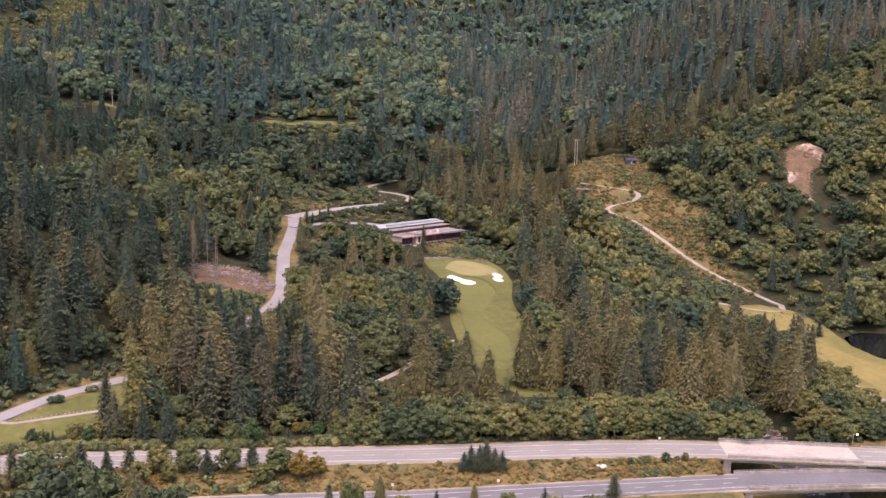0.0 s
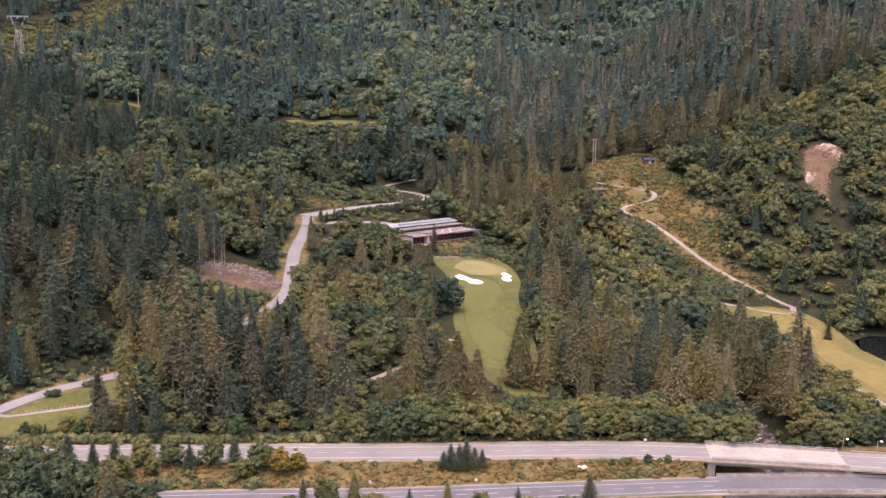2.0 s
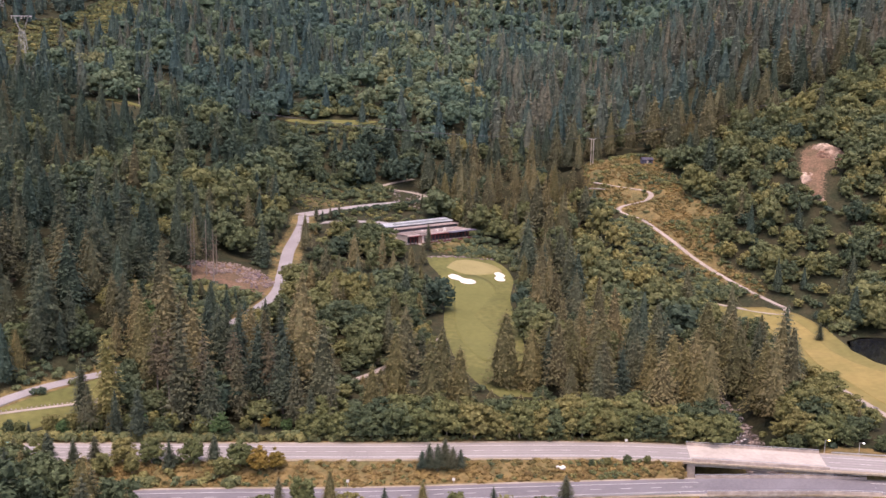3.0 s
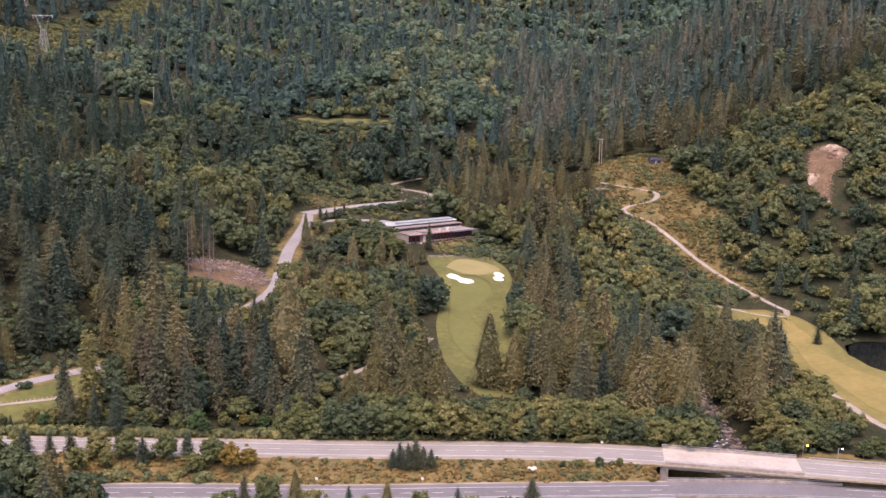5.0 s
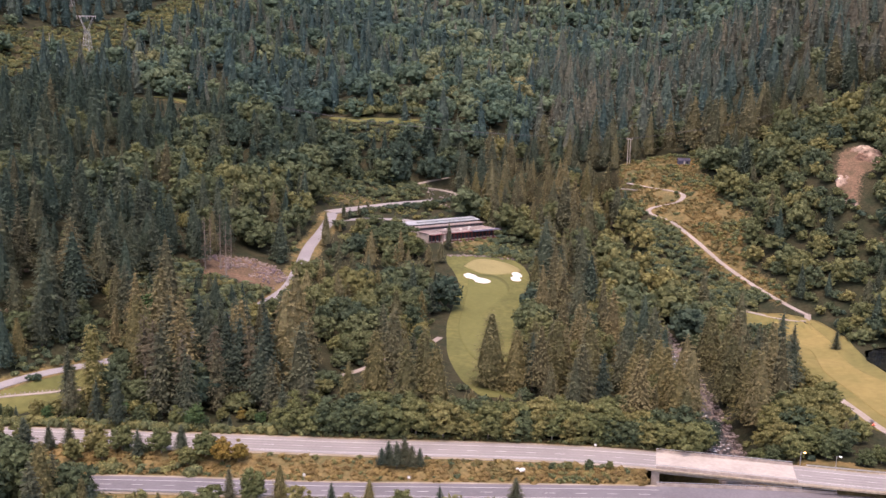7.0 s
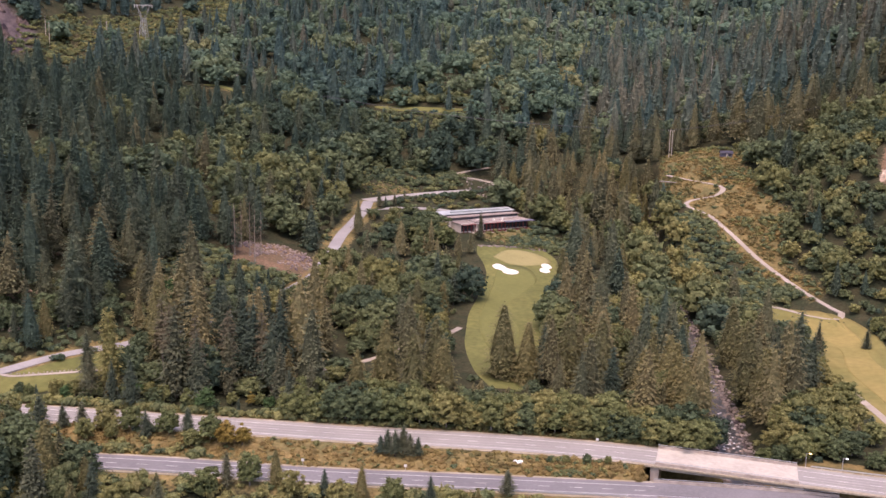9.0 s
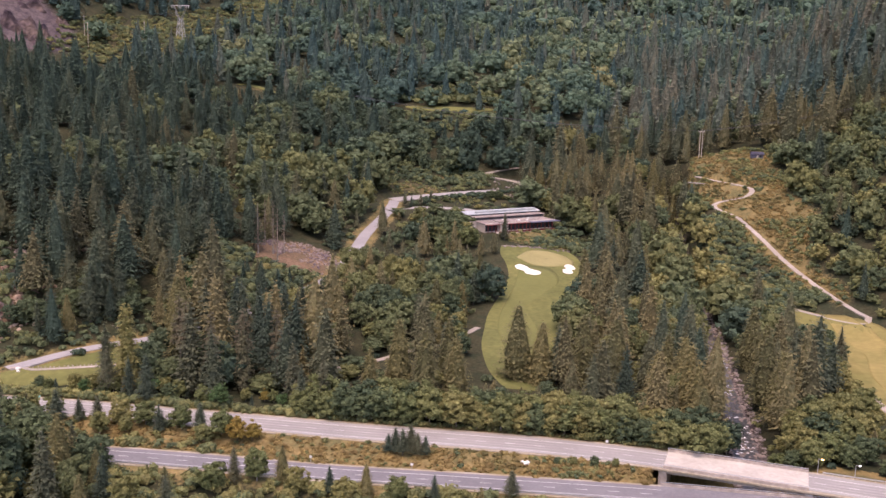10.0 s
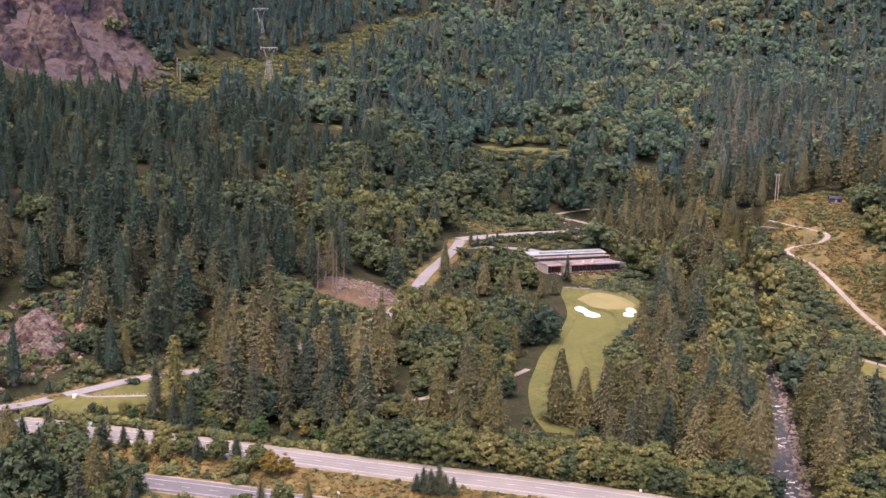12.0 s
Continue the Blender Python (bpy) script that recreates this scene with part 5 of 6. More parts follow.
def shrubs():
    r = np.random.default_rng(77)
    kinds = [broadleaf(r, 2, 6, 0.5, 0.0, 0.5, core=False, around=4) for _ in range(6)]
    X, Y, H, T = [], [], [], []

    def add(x, y, h, t):
        X.append(x), Y.append(y), H.append(h), T.append(t)

    xs, ys = r.uniform(80, 166, 4200), r.uniform(478, 664, 4200)
    edge = nearest(xs, ys, np.array(MEADOW + MEADOW[:1], float))[0]
    good = inside(xs, ys, MEADOW) & (nearest(xs, ys, TRAIL)[0] > 2.6) & (r.random(4200) < np.clip(fbm(xs, ys, 13, 55) * 1.6 - 0.05, 0, 0.8) + 0.6 * np.exp(-edge / 4))
    for x, y in zip(xs[good], ys[good]):
        add(x, y, r.uniform(0.8, 2.4), r.uniform(0.35, 1.0))
    for _ in range(230):
        x = r.uniform(-140, 30) if r.random() < 0.72 else r.normal(62, 9)
        top, low = np.interp(x, UPPER[:, 0], UPPER[:, 1]) - 8.4, np.interp(x, LOWER[:, 0], LOWER[:, 1]) + 7.2
        y = r.uniform(low, top) if r.random() < 0.55 else low + r.uniform(0, 3)
        add(x, y, r.uniform(0.5, 1.4) * (2.2 if x < -45 else 1), r.uniform(0.3, 1.0))
    for _ in range(520):
        x = r.uniform(-150, 100)
        add(x, np.interp(x, UPPER[:, 0], UPPER[:, 1]) + r.uniform(8.6, 12.0), r.uniform(0.7, 2.0) * (1.6 if x < -20 else 1), r.uniform(0.45, 1.0))
    for _ in range(420):
        x, y = r.uniform(-22, 32), r.uniform(509, 544)
        if np.hypot((x - 5) / 27, (y - 527) / 17) < 1 and (x + 12) * 0.714 - (y - 537) * 0.70 > 13:
            add(x, y, r.uniform(0.7, 2.0), r.uniform(0.5, 1.0))
    # dark shrubs below the car park; they also stand in for its shaded wall
    for k in range(70):
        p = PARK[r.integers(4, len(PARK) - 3)]
        add(p[0] + r.uniform(4.5, 7.5), p[1] - r.uniform(6.5, 9.5), r.uniform(1.2, 3.0), r.uniform(0.0, 0.35))
    xs, ys = r.uniform(-118, -40, 700), r.uniform(570, 640, 700)
    good = (nearest(xs, ys, PARK)[0] > 7.0) & (nearest(xs, ys, UP_ROAD)[0] > 3.5)
    for x, y in zip(xs[good], ys[good]):
        add(x, y, r.uniform(0.6, 1.8) * (2.2 if y > 604 else 1), r.uniform(0.15, 0.7) if y > 600 else r.uniform(0.4, 1.0))
    xs, ys = r.uniform(-450, -330, 5200), r.uniform(680, 1320, 5200)
    good = inside(xs, ys, POWER_CUT)
    for x, y in zip(xs[good], ys[good]):
        add(x, y, r.uniform(1.4, 4.0), np.clip(r.normal(0.64, 0.2), 0, 1))
    # young growth below the trail
    xs, ys = r.uniform(90, 152, 1100), r.uniform(470, 586, 1100)
    good = clear_of(xs, ys, 1.2)
    for x, y in zip(xs[good], ys[good]):
        add(x, y, r.uniform(1.6, 3.6), np.clip(r.normal(0.42, 0.2), 0, 1))
    # brush along the outer edge of the lower carriageway and beside the entrance drive
    for _ in range(430):
        x = r.uniform(-140, 60)
        add(x, np.interp(x, LOWER[:, 0], LOWER[:, 1]) - r.uniform(9, 24), r.uniform(1.2, 3.6), r.uniform(0.35, 1.0))
    xs, ys = r.uniform(-176, -104, 420), r.uniform(282, 346, 420)
    good = clear_of(xs, ys, 0.8) & ~inside(xs, ys, LAWN)
    for x, y in zip(xs[good], ys[good]):
        add(x, y, r.uniform(1.0, 3.2), np.clip(r.normal(0.4, 0.2), 0, 1))
    # brush round the clubhouse's far end
    xs, ys = r.uniform(6, 48, 260), r.uniform(503, 585, 260)
    good = ~inside(xs, ys, FAIRWAY_L + FAIRWAY_R[::-1]) & ~((np.abs((xs + 12) * 0.70 + (ys - 537) * 0.714) < 28) & (np.abs((xs + 12) * 0.714 - (ys - 537) * 0.70) < 15))
    for x, y in zip(xs[good], ys[good]):
        add(x, y, r.uniform(1.2, 3.8), r.uniform(0.1, 0.6))
    # brush round the grass terrace on the mountainside
    xs, ys = r.uniform(-140, -56, 330), r.uniform(688, 746, 330)
    good = np.abs(ys - 720) > 6.5
    for x, y in zip(xs[good], ys[good]):
        add(x, y, r.uniform(1.5, 4.0) if y < 720 else r.uniform(3, 7), r.uniform(0.2, 0.75))
    # growth on the cut rock
    xs, ys = r.uniform(-200, -160, 260), r.uniform(280, 344, 260)
    good = inside(xs, ys, CUT) & (fbm(xs, ys, 12, 59) > 0.0)
    for x, y in zip(xs[good], ys[good]):
        add(x, y, r.uniform(1.5, 4.5), np.clip(r.normal(0.45, 0.25), 0, 1))
    # brush below the heap of rocks
    xs, ys = r.uniform(-128, -72, 330), r.uniform(366, 414, 330)
    good = clear_of(xs, ys, 0.6)
    for x, y in zip(xs[good], ys[good]):
        add(x, y, r.uniform(1.6, 4.2), np.clip(r.normal(0.45, 0.2), 0, 1))
    # undergrowth between the nearer trees
    xs, ys = r.uniform(-220, 250, 1100), r.uniform(290, 600, 1100)
    good = clear_of(xs, ys, 0.6) & (xs > -0.5 * ys - 10) & (xs < 0.45 * ys + 20) & ~((ys < 306) & (xs > -35) & (xs < 104))
    for x, y in zip(xs[good], ys[good]):
        add(x, y, min(r.uniform(1.2, 4.0), view_limit(np.array([x]), np.array([y]))[0]), np.clip(r.normal(0.45, 0.25), 0, 1))
    x, y, h, t = (np.array(a) for a in (X, Y, H, T))
    a, b, tt, nn = plant(x, y, surface(x, y) - 0.1, h, np.full(len(x), 1.1), kinds, t, r)
    tagged(new("shrubs", mesh_of("shrubs", a, b, m_shrub, attrs={"tone": tt}, normals=nn)), "low green and yellowing shrubs on the banks", "shrub", kind="stuff")


shrubs()


def grass_tufts():
    """Rank dry grass on the meadow and the verges."""
    r = np.random.default_rng(93)
    kinds = [broadleaf(r, 1, 4, 0.6, 0.0, 0.8, core=False, around=4) for _ in range(5)]
    xs, ys = r.uniform(82, 166, 9000), r.uniform(476, 664, 9000)
    good = inside(xs, ys, MEADOW) & (nearest(xs, ys, TRAIL)[0] > 2.0) & (fbm(xs, ys, 9, 57) > -0.25)
    vx = r.uniform(-140, 88, 1000)
    top, low = np.interp(vx, UPPER[:, 0], UPPER[:, 1]) - 8.0, np.interp(vx, LOWER[:, 0], LOWER[:, 1]) + 7.0
    vy = low + (top - low) * r.random(1000)
    x, y = np.concatenate([xs[good], vx]), np.concatenate([ys[good], vy])
    tone = np.clip(0.45 - 0.4 * (y < 300) + fbm(x, y, 11, 58) * 0.9 + r.normal(0, 0.2, len(x)), 0, 1)
    a, b, t, nn = plant(x, y, surface(x, y) - 0.1, r.uniform(0.35, 1.0, len(x)), np.full(len(x), 1.5), kinds, tone, r)
    tagged(new("dry_grass", mesh_of("dry_grass", a, b, m_grass_tuft, attrs={"tone": t}, normals=nn)), "rank golden-brown grass on the meadow and verges", "grass", kind="stuff")


grass_tufts()


# ---------------------------------------------------------------- the highway bridges
def bridge(line, half, x0, x1, deck_mat, name, label):
    """A slab bridge with a pale deck, parapets with a steel rail, and abutments down to the creek banks."""
    base = new(name)
    s = [i for i in range(len(line)) if x0 <= line[i, 0] <= x1]
    seg = smooth_line([line[s[0]], line[(s[0] + s[-1]) // 2], line[s[-1]]], 2.0)
    piece("deck", ribbon("deck", seg, half + 0.5, deck_mat, 0.075, across=4, skirt=0.5), base, "pale concrete deck")
    piece("girder", ribbon("girder", seg, half - 0.4, m_concrete_side, -0.35, across=2, skirt=1.5), base, "stained concrete girder")
    for side in (-1, 1):
        piece("parapet", ribbon("parapet", seg, 0.22, m_concrete_side, 0.85, side * (half + 0.55), skirt=1.6), base, "weathered concrete parapet")
        piece("rail", ribbon("rail", seg, 0.06, m_steel, 1.30, side * (half + 0.55), skirt=0.14), base, "steel rail")
        d = np.gradient(seg[:, :2], axis=0)
        d /= np.linalg.norm(d, axis=1)[:, None]
        for k in range(0, len(seg), 2):
            px, py = seg[k, 0] - d[k, 1] * side * (half + 0.55), seg[k, 1] + d[k, 0] * side * (half + 0.55)
            part("rail_post", box(bmesh.new(), px - 0.06, py - 0.06, seg[k, 2] + 0.8, px + 0.06, py + 0.06, seg[k, 2] + 1.28), m_steel, base)
    for e in (seg[0], seg[-1]):
        bm = box(bmesh.new(), -1.2, -half - 0.6, -9, 1.2, half + 0.6, -0.4, 0.08)
        ob = part("abutment", bm, m_concrete_side, base, "concrete abutment")
        ob.matrix_basis = Matrix.Translation(e) @ Matrix.Rotation(math.atan2(seg[-1, 1] - seg[0, 1], seg[-1, 0] - seg[0, 0]), 4, "Z")
    return tagged(base, label, "bridge", "highway bridges")


bridge(UPPER, 6.2, 86, 131, m_concrete, "bridge", "pale concrete road bridge carrying the upper carriageway")
bridge(LOWER, 5.2, 85, 140, m_asphalt_dark, "bridge", "grey asphalt road bridge carrying the lower carriageway")


def guard_rail(line, side, x0, x1):
    s = [i for i in range(len(line)) if x0 <= line[i, 0] <= x1]
    seg = smooth_line(line[s][::2], 3.0)
    base = new("guard_rail")
    piece("beam", ribbon("beam", seg, 0.05, m_steel, 0.80, side, skirt=0.32), base)
    d = np.gradient(seg[:, :2], axis=0)
    d /= np.linalg.norm(d, axis=1)[:, None]
    for k in range(0, len(seg)):
        px, py = seg[k, 0] - d[k, 1] * side, seg[k, 1] + d[k, 0] * side
        part("post", box(bmesh.new(), px - 0.07, py - 0.07, seg[k, 2] - 0.3, px + 0.07, py + 0.07, seg[k, 2] + 0.6), m_timber, base)
    tagged(base, "steel guard rail on timber posts beside the carriageway", "guard rail", "highway guard rails")


guard_rail(LOWER, -5.9, -70, 84)
guard_rail(UPPER, 6.9, 131, 175)


def street_lamp(x, y, z, height, glow, label):
    base = new("street_lamp")
    base.location = (x, y, z)
    part("pole", bar(bmesh.new(), (0, 0, -0.3), (0, 0, height), 0.11, 8, 0.07), m_steel, base)
    part("arm", bar(bmesh.new(), (0, 0, height - 0.05), (0.9, -0.5, height + 0.15), 0.05), m_steel, base)
    bm = bmesh.new()
    bmesh.ops.create_uvsphere(bm, u_segments=10, v_segments=6, radius=0.32, matrix=Matrix.Translation((1.0, -0.55, height + 0.1)) @ Matrix.Diagonal((1.2, 0.8, 0.6, 1)))
    part("lamp_head", bm, glow, base, "glowing lamp head")
    tagged(base, label, "street lamp", "lamps by the bridge")


street_lamp(131.5, 291.4, at(131.5, 291.4), 4.6, m_lamp_warm, "lit street lamp with a warm glow beside the bridge")
street_lamp(141.5, 289.8, at(141.5, 289.8), 3.6, m_lamp_white, "lit street lamp with a white head beside the highway")


def road_sign(x, y, z, height, mat, shape, label):
    base = new("road_sign")
    base.location = (x, y, z)
    part("post", box(bmesh.new(), -0.05, -0.05, -0.3, 0.05, 0.05, height), m_timber, base)
    bm = box(bmesh.new(), -0.4, -0.03, -0.4, 0.4, 0.03, 0.4, 0.01)
    plate = part("plate", bm, mat, base)
    plate.matrix_basis = Matrix.Translation((0, -0.09, height - 0.1)) @ Matrix.Rotation(radians(45 if shape else 0), 4, "Y")
    tagged(base, label, "road sign", "signs along the highway")


road_sign(-30, 282.6, at(-30, 282.6), 2.4, m_yellow, True, "yellow diamond warning sign on a timber post")
road_sign(-13.3, 253.9, at(-13.3, 253.9), 2.1, m_white, False, "small white sign beside the lower carriageway")
road_sign(16.6, 258.4, at(16.6, 258.4), 2.0, m_white, False, "small white sign beside the lower carriageway")
road_sign(69.8, 291.2, at(69.8, 291.2), 1.0, m_white, False, "short white marker post beside the highway")


# ---------------------------------------------------------------- the clubhouse
def clubhouse():
    base = new("clubhouse")
    base.matrix_basis = Matrix.Translation((-33, 530, 24.6)) @ Matrix.Rotation(math.atan2(0.714, 0.70), 4, "Z")

    # local: x along the building, -y to the front, z up from the pad
    def put(name, x0, y0, z0, x1, y1, z1, mat, label="", bevel=0.04, parent=base):
        return part(name, box(bmesh.new(), x0, -y0, z0, x1, -y1, z1, bevel), mat, parent, label)

    put("wall", -3, -1.5, -1, 44.5, 9.6, 7.0, m_wall, "pale hall wall")
    bm = bmesh.new()
    v = [bm.verts.new(p) for p in ((-4.5, 2.6, 9.2), (45.6, 2.6, 9.2), (45.6, -4.8, 8.3), (-4.5, -4.8, 8.3))]
    f = bm.faces.new(v)
    got = bmesh.ops.extrude_face_region(bm, geom=[f])
    bmesh.ops.translate(bm, verts=[g for g in got["geom"] if isinstance(g, bmesh.types.BMVert)], vec=(0, 0, -0.35))
    bmesh.ops.recalc_face_normals(bm, faces=bm.faces)
    roof = part("roof", bm, m_metal_roof, base, "long pale metal roof")
    for k in range(33):
        x = -4.0 + k * 1.54
        bmr = bmesh.new()
        bar(bmr, (x, 2.5, 9.22), (x, -4.7, 8.35), 0.05, 4)
        part("seam", bmr, m_metal_roof, roof)
    put("skylight", 2, 2.0, 8.3, 43, 3.2, 9.5, m_skylight, "long ridge skylight")
    put("upper_wall", -2.8, -1.2, 7.0, 44.2, 4.4, 8.3, m_wall, "pale wall below the metal roof")
    put("upper_glass", -2.0, 4.4, 7.35, 43.6, 4.5, 8.05, m_glass, "strip of dark upper glass")
    put("middle_roof", -3.4, 4.6, 7.0, 45.0, 10.2, 7.25, m_flat_roof, "flat pinkish gravel roof")
    put("clerestory", -2.6, 9.6, 5.6, 44.2, 9.75, 6.9, m_glass, "strip of clerestory glass")
    for k in range(16):
        put("mullion", -2.4 + k * 3.08, 9.74, 5.6, -2.2 + k * 3.08, 9.86, 6.9, m_red_timber)
    put("terrace_roof", -2, 9.6, 4.7, 44.5, 19.6, 5.15, m_flat_roof, "flat pinkish gravel roof")
    put("fascia", -2.2, 19.5, 4.5, 44.7, 19.9, 5.3, m_wall, "pale roof edge")
    put("parapet", 9, 12.6, 5.15, 38, 13.0, 5.65, m_wall)
    for x, y in ((14, 11.5), (22, 15.5), (31, 12), (27, 16.5)):
        put("roof_vent", x, y, 5.14, x + 1.2, y + 1.0, 6.0, m_white, "white roof vent")
    put("wing_wall", -1.5, 10, -1, 44, 18.4, 4.7, m_wall)
    put("front_glass", -1.2, 18.5, 0.7, 44, 18.6, 4.4, m_glass, "dark glazed front")
    put("canopy", 27, 18.2, 4.52, 46.6, 23.2, 4.92, m_dark_roof, "slate-blue canopy roof over the terrace")
    put("eave", -1.5, 19.9, 4.35, 27, 21.4, 4.62, m_red_timber, "dark red eave")
    for k in range(18):
        x = -1.0 + k * 2.55
        put("column", x, 20.6, 0.2, x + 0.32, 20.95, 4.4, m_red_timber, "dark red column")
        put("mullion", x + 1.2, 18.62, 0.7, x + 1.36, 18.74, 4.4, m_red_timber)
    put("transom", -1.2, 18.62, 2.6, 44, 18.72, 2.76, m_red_timber)
    put("terrace", 4, 18.4, -2.6, 46.5, 24.4, 0.2, m_wall, "pale terrace with a retaining wall")
    put("railing", 4.2, 24.1, 0.2, 46.3, 24.2, 1.2, m_red_timber)
    put("stair_tower", 6.6, 14.6, -1.5, 12.4, 20.8, 5.9, m_wall, "pale stucco stair block")
    put("tower_cap", 6.4, 14.4, 5.9, 12.6, 21.0, 6.15, m_flat_roof)
    put("tower_window", 8.8, 20.8, 1.4, 10.2, 20.95, 4.4, m_glass)
    for k in range(20):
        put("rail_post", 4.4 + k * 2.2, 24.05, 0.2, 4.5 + k * 2.2, 24.15, 1.3, m_red_timber)
    put("porch", -16, -4, 4.4, -4.6, 6, 4.8, m_metal_roof, "pale blue-grey porch roof")
    for x, y in ((-15, -3), (-15, 5), (-6, 5), (-6, -3)):
        put("porch_post", x, y, -1, x + 0.4, y + 0.4, 4.4, m_wall)
    put("porch_wall", -14.5, 1, -1, -4.6, 5.4, 4.3, m_wall)
    return tagged(base, "long low clubhouse with flat pinkish roofs and dark red front", "clubhouse")


clubhouse()


def boulder_mesh(seed, mat, rough=0.28):
    r = np.random.default_rng(seed)
    bm = bmesh.new()
    bmesh.ops.create_icosphere(bm, subdivisions=2, radius=1.0)
    cut = [Vector(r.normal(size=3)).normalized() for _ in range(7)]
    for v in bm.verts:
        for c in cut:
            d = v.co.dot(c)
            if d > 0.68:
                v.co -= c * (d - 0.68) * 0.8
        v.co *= 1 + rough * 0.5 * noise.noise(v.co * 1.7 + Vector((seed, 0, 0)))
        v.co.z *= 0.72
    me = bpy.data.meshes.new("boulder")
    bm.to_mesh(me)
    bm.free()
    me.materials.append(mat)
    return me


def stones(name, places, mat, label, category, seed):
    """Many stones too many to count, joined."""
    r = np.random.default_rng(seed)
    V, F, k = [], [], 0
    base = []
    for i in range(6):
        bm = bmesh.new()
        bmesh.ops.create_icosphere(bm, subdivisions=1, radius=1.0)
        v = np.array([w.co[:] for w in bm.verts]) * (1 + r.uniform(-0.28, 0.2, (len(bm.verts), 1)))
        base.append((v, np.array([[w.index for w in g.verts] for g in bm.faces])))
        bm.free()
    for x, y, z, s in places:
        v, f = base[r.integers(0, 6)]
        a = r.uniform(0, 6.28)
        R = np.array([[math.cos(a), -math.sin(a), 0], [math.sin(a), math.cos(a), 0], [0, 0, 1]])
        V.append((v * s * r.uniform(0.7, 1.3, 3) * (1, 1, 0.75)) @ R.T + (x, y, z))
        F.append(f + k)
        k += len(v)
    ob = new(name, mesh_of(name, np.vstack(V), np.vstack(F), mat))
    return tagged(ob, label, category, kind="stuff")


# ---------------------------------------------------------------- creek stones and white water
creek_rng = np.random.default_rng(9)
places, foam = [], []
d_line = np.gradient(RIVER[:, :2], axis=0)
d_line /= np.linalg.norm(d_line, axis=1)[:, None]
for i in range(len(RIVER)):
    if not 255 < RIVER[i, 1] < 480:
        continue
    for _ in range(44):
        o = creek_rng.normal(0, 3.6)
        if creek_rng.random() < 0.45:
            o = creek_rng.choice([-1, 1]) * creek_rng.uniform(3.8, 7.0)
        a = creek_rng.uniform(-2, 2)
        x, y = RIVER[i, 0] - d_line[i, 1] * o + d_line[i, 0] * a, RIVER[i, 1] + d_line[i, 0] * o + d_line[i, 1] * a
        places.append((x, y, RIVER[i, 2] + 0.2 + max(0, abs(o) - 5) * 0.6, (0.15 + 0.62 * creek_rng.random() ** 2) * (1.35 if abs(o) > 3.6 else 1.0)))
stones("creek_stones", places, m_river_rock, "rounded pinkish-grey stones along the creek bed", "stones", 3)


def rapids():
    r = np.random.default_rng(19)
    V, F, k = [], [], 0
    for _ in range(850):
        i = r.integers(0, len(RIVER))
        if not 258 < RIVER[i, 1] < 470:
            continue
        if fbm(np.array([RIVER[i, 1]]), np.array([0.0]), 14, 6)[0] < -0.05:
            continue
        o, a = r.normal(0, 2.2), r.uniform(-2, 2)
        x, y = RIVER[i, 0] - d_line[i, 1] * o + d_line[i, 0] * a, RIVER[i, 1] + d_line[i, 0] * o + d_line[i, 1] * a
        n = 7
        ang = np.arange(n) / n * 6.283 + r.uniform(0, 1)
        rad = r.uniform(0.22, 0.7, n)
        ring = np.column_stack([x + np.cos(ang) * rad * r.uniform(0.7, 1.7), y + np.sin(ang) * rad * 0.8, np.full(n, RIVER[i, 2] + 0.3 + 0.06)])
        V.append(np.vstack([[(x, y, RIVER[i, 2] + 0.55)], ring]))
        F.append(np.array([(0, 1 + j, 1 + (j + 1) % n) for j in range(n)]) + k)
        k += n + 1
    tagged(new("white_water", mesh_of("white_water", np.vstack(V), np.vstack(F), m_foam, smooth=True)), "white foaming rapids on the creek", "water", kind="stuff")


rapids()

# loose stones on the broken slopes
loose_rng = np.random.default_rng(31)
places = []
xs, ys = loose_rng.uniform(-118, -72, 900), loose_rng.uniform(408, 454, 900)
good = inside(xs, ys, ROCKS_MID) & (fbm(xs, ys, 12, 8) > -0.25)
for x, y in zip(xs[good], ys[good]):
    places.append((x, y, at(x, y) + 0.1, loose_rng.uniform(0.25, 1.1)))
stones("broken_stones", places, m_bank_stone, "broken pale stones on the bare bank", "stones", 5)
places = []
for _ in range(700):
    x, y = loose_rng.normal(-173, 8), loose_rng.normal(312, 16)
    places.append((x, y, at(x, y) + 0.1, loose_rng.uniform(0.3, 1.6)))
stones("broken_stones", places, m_pink_rock, "rusty and pale broken rock on the cut slope", "stones", 6)
places = []
xs, ys = loose_rng.uniform(-40, -4, 320), loose_rng.uniform(596, 636, 320)
good = (nearest(xs, ys, PARK)[0] > 5.6) & (nearest(xs, ys, UP_ROAD)[0] > 2.8)
for x, y in zip(xs[good], ys[good]):
    places.append((x, y, at(x, y) + 0.1, loose_rng.uniform(0.3, 0.9)))
for _ in range(140):
    t = loose_rng.random()
    x, y = -8 + 34 * t + loose_rng.normal(0, 0.7), 503 + 14 * t + loose_rng.normal(0, 0.7)
    places.append((x, y, at(x, y) + 0.2, loose_rng.uniform(0.3, 0.7)))
stones("landscape_stones", places, m_river_rock, "pale boulders edging the terraces", "stones", 7)


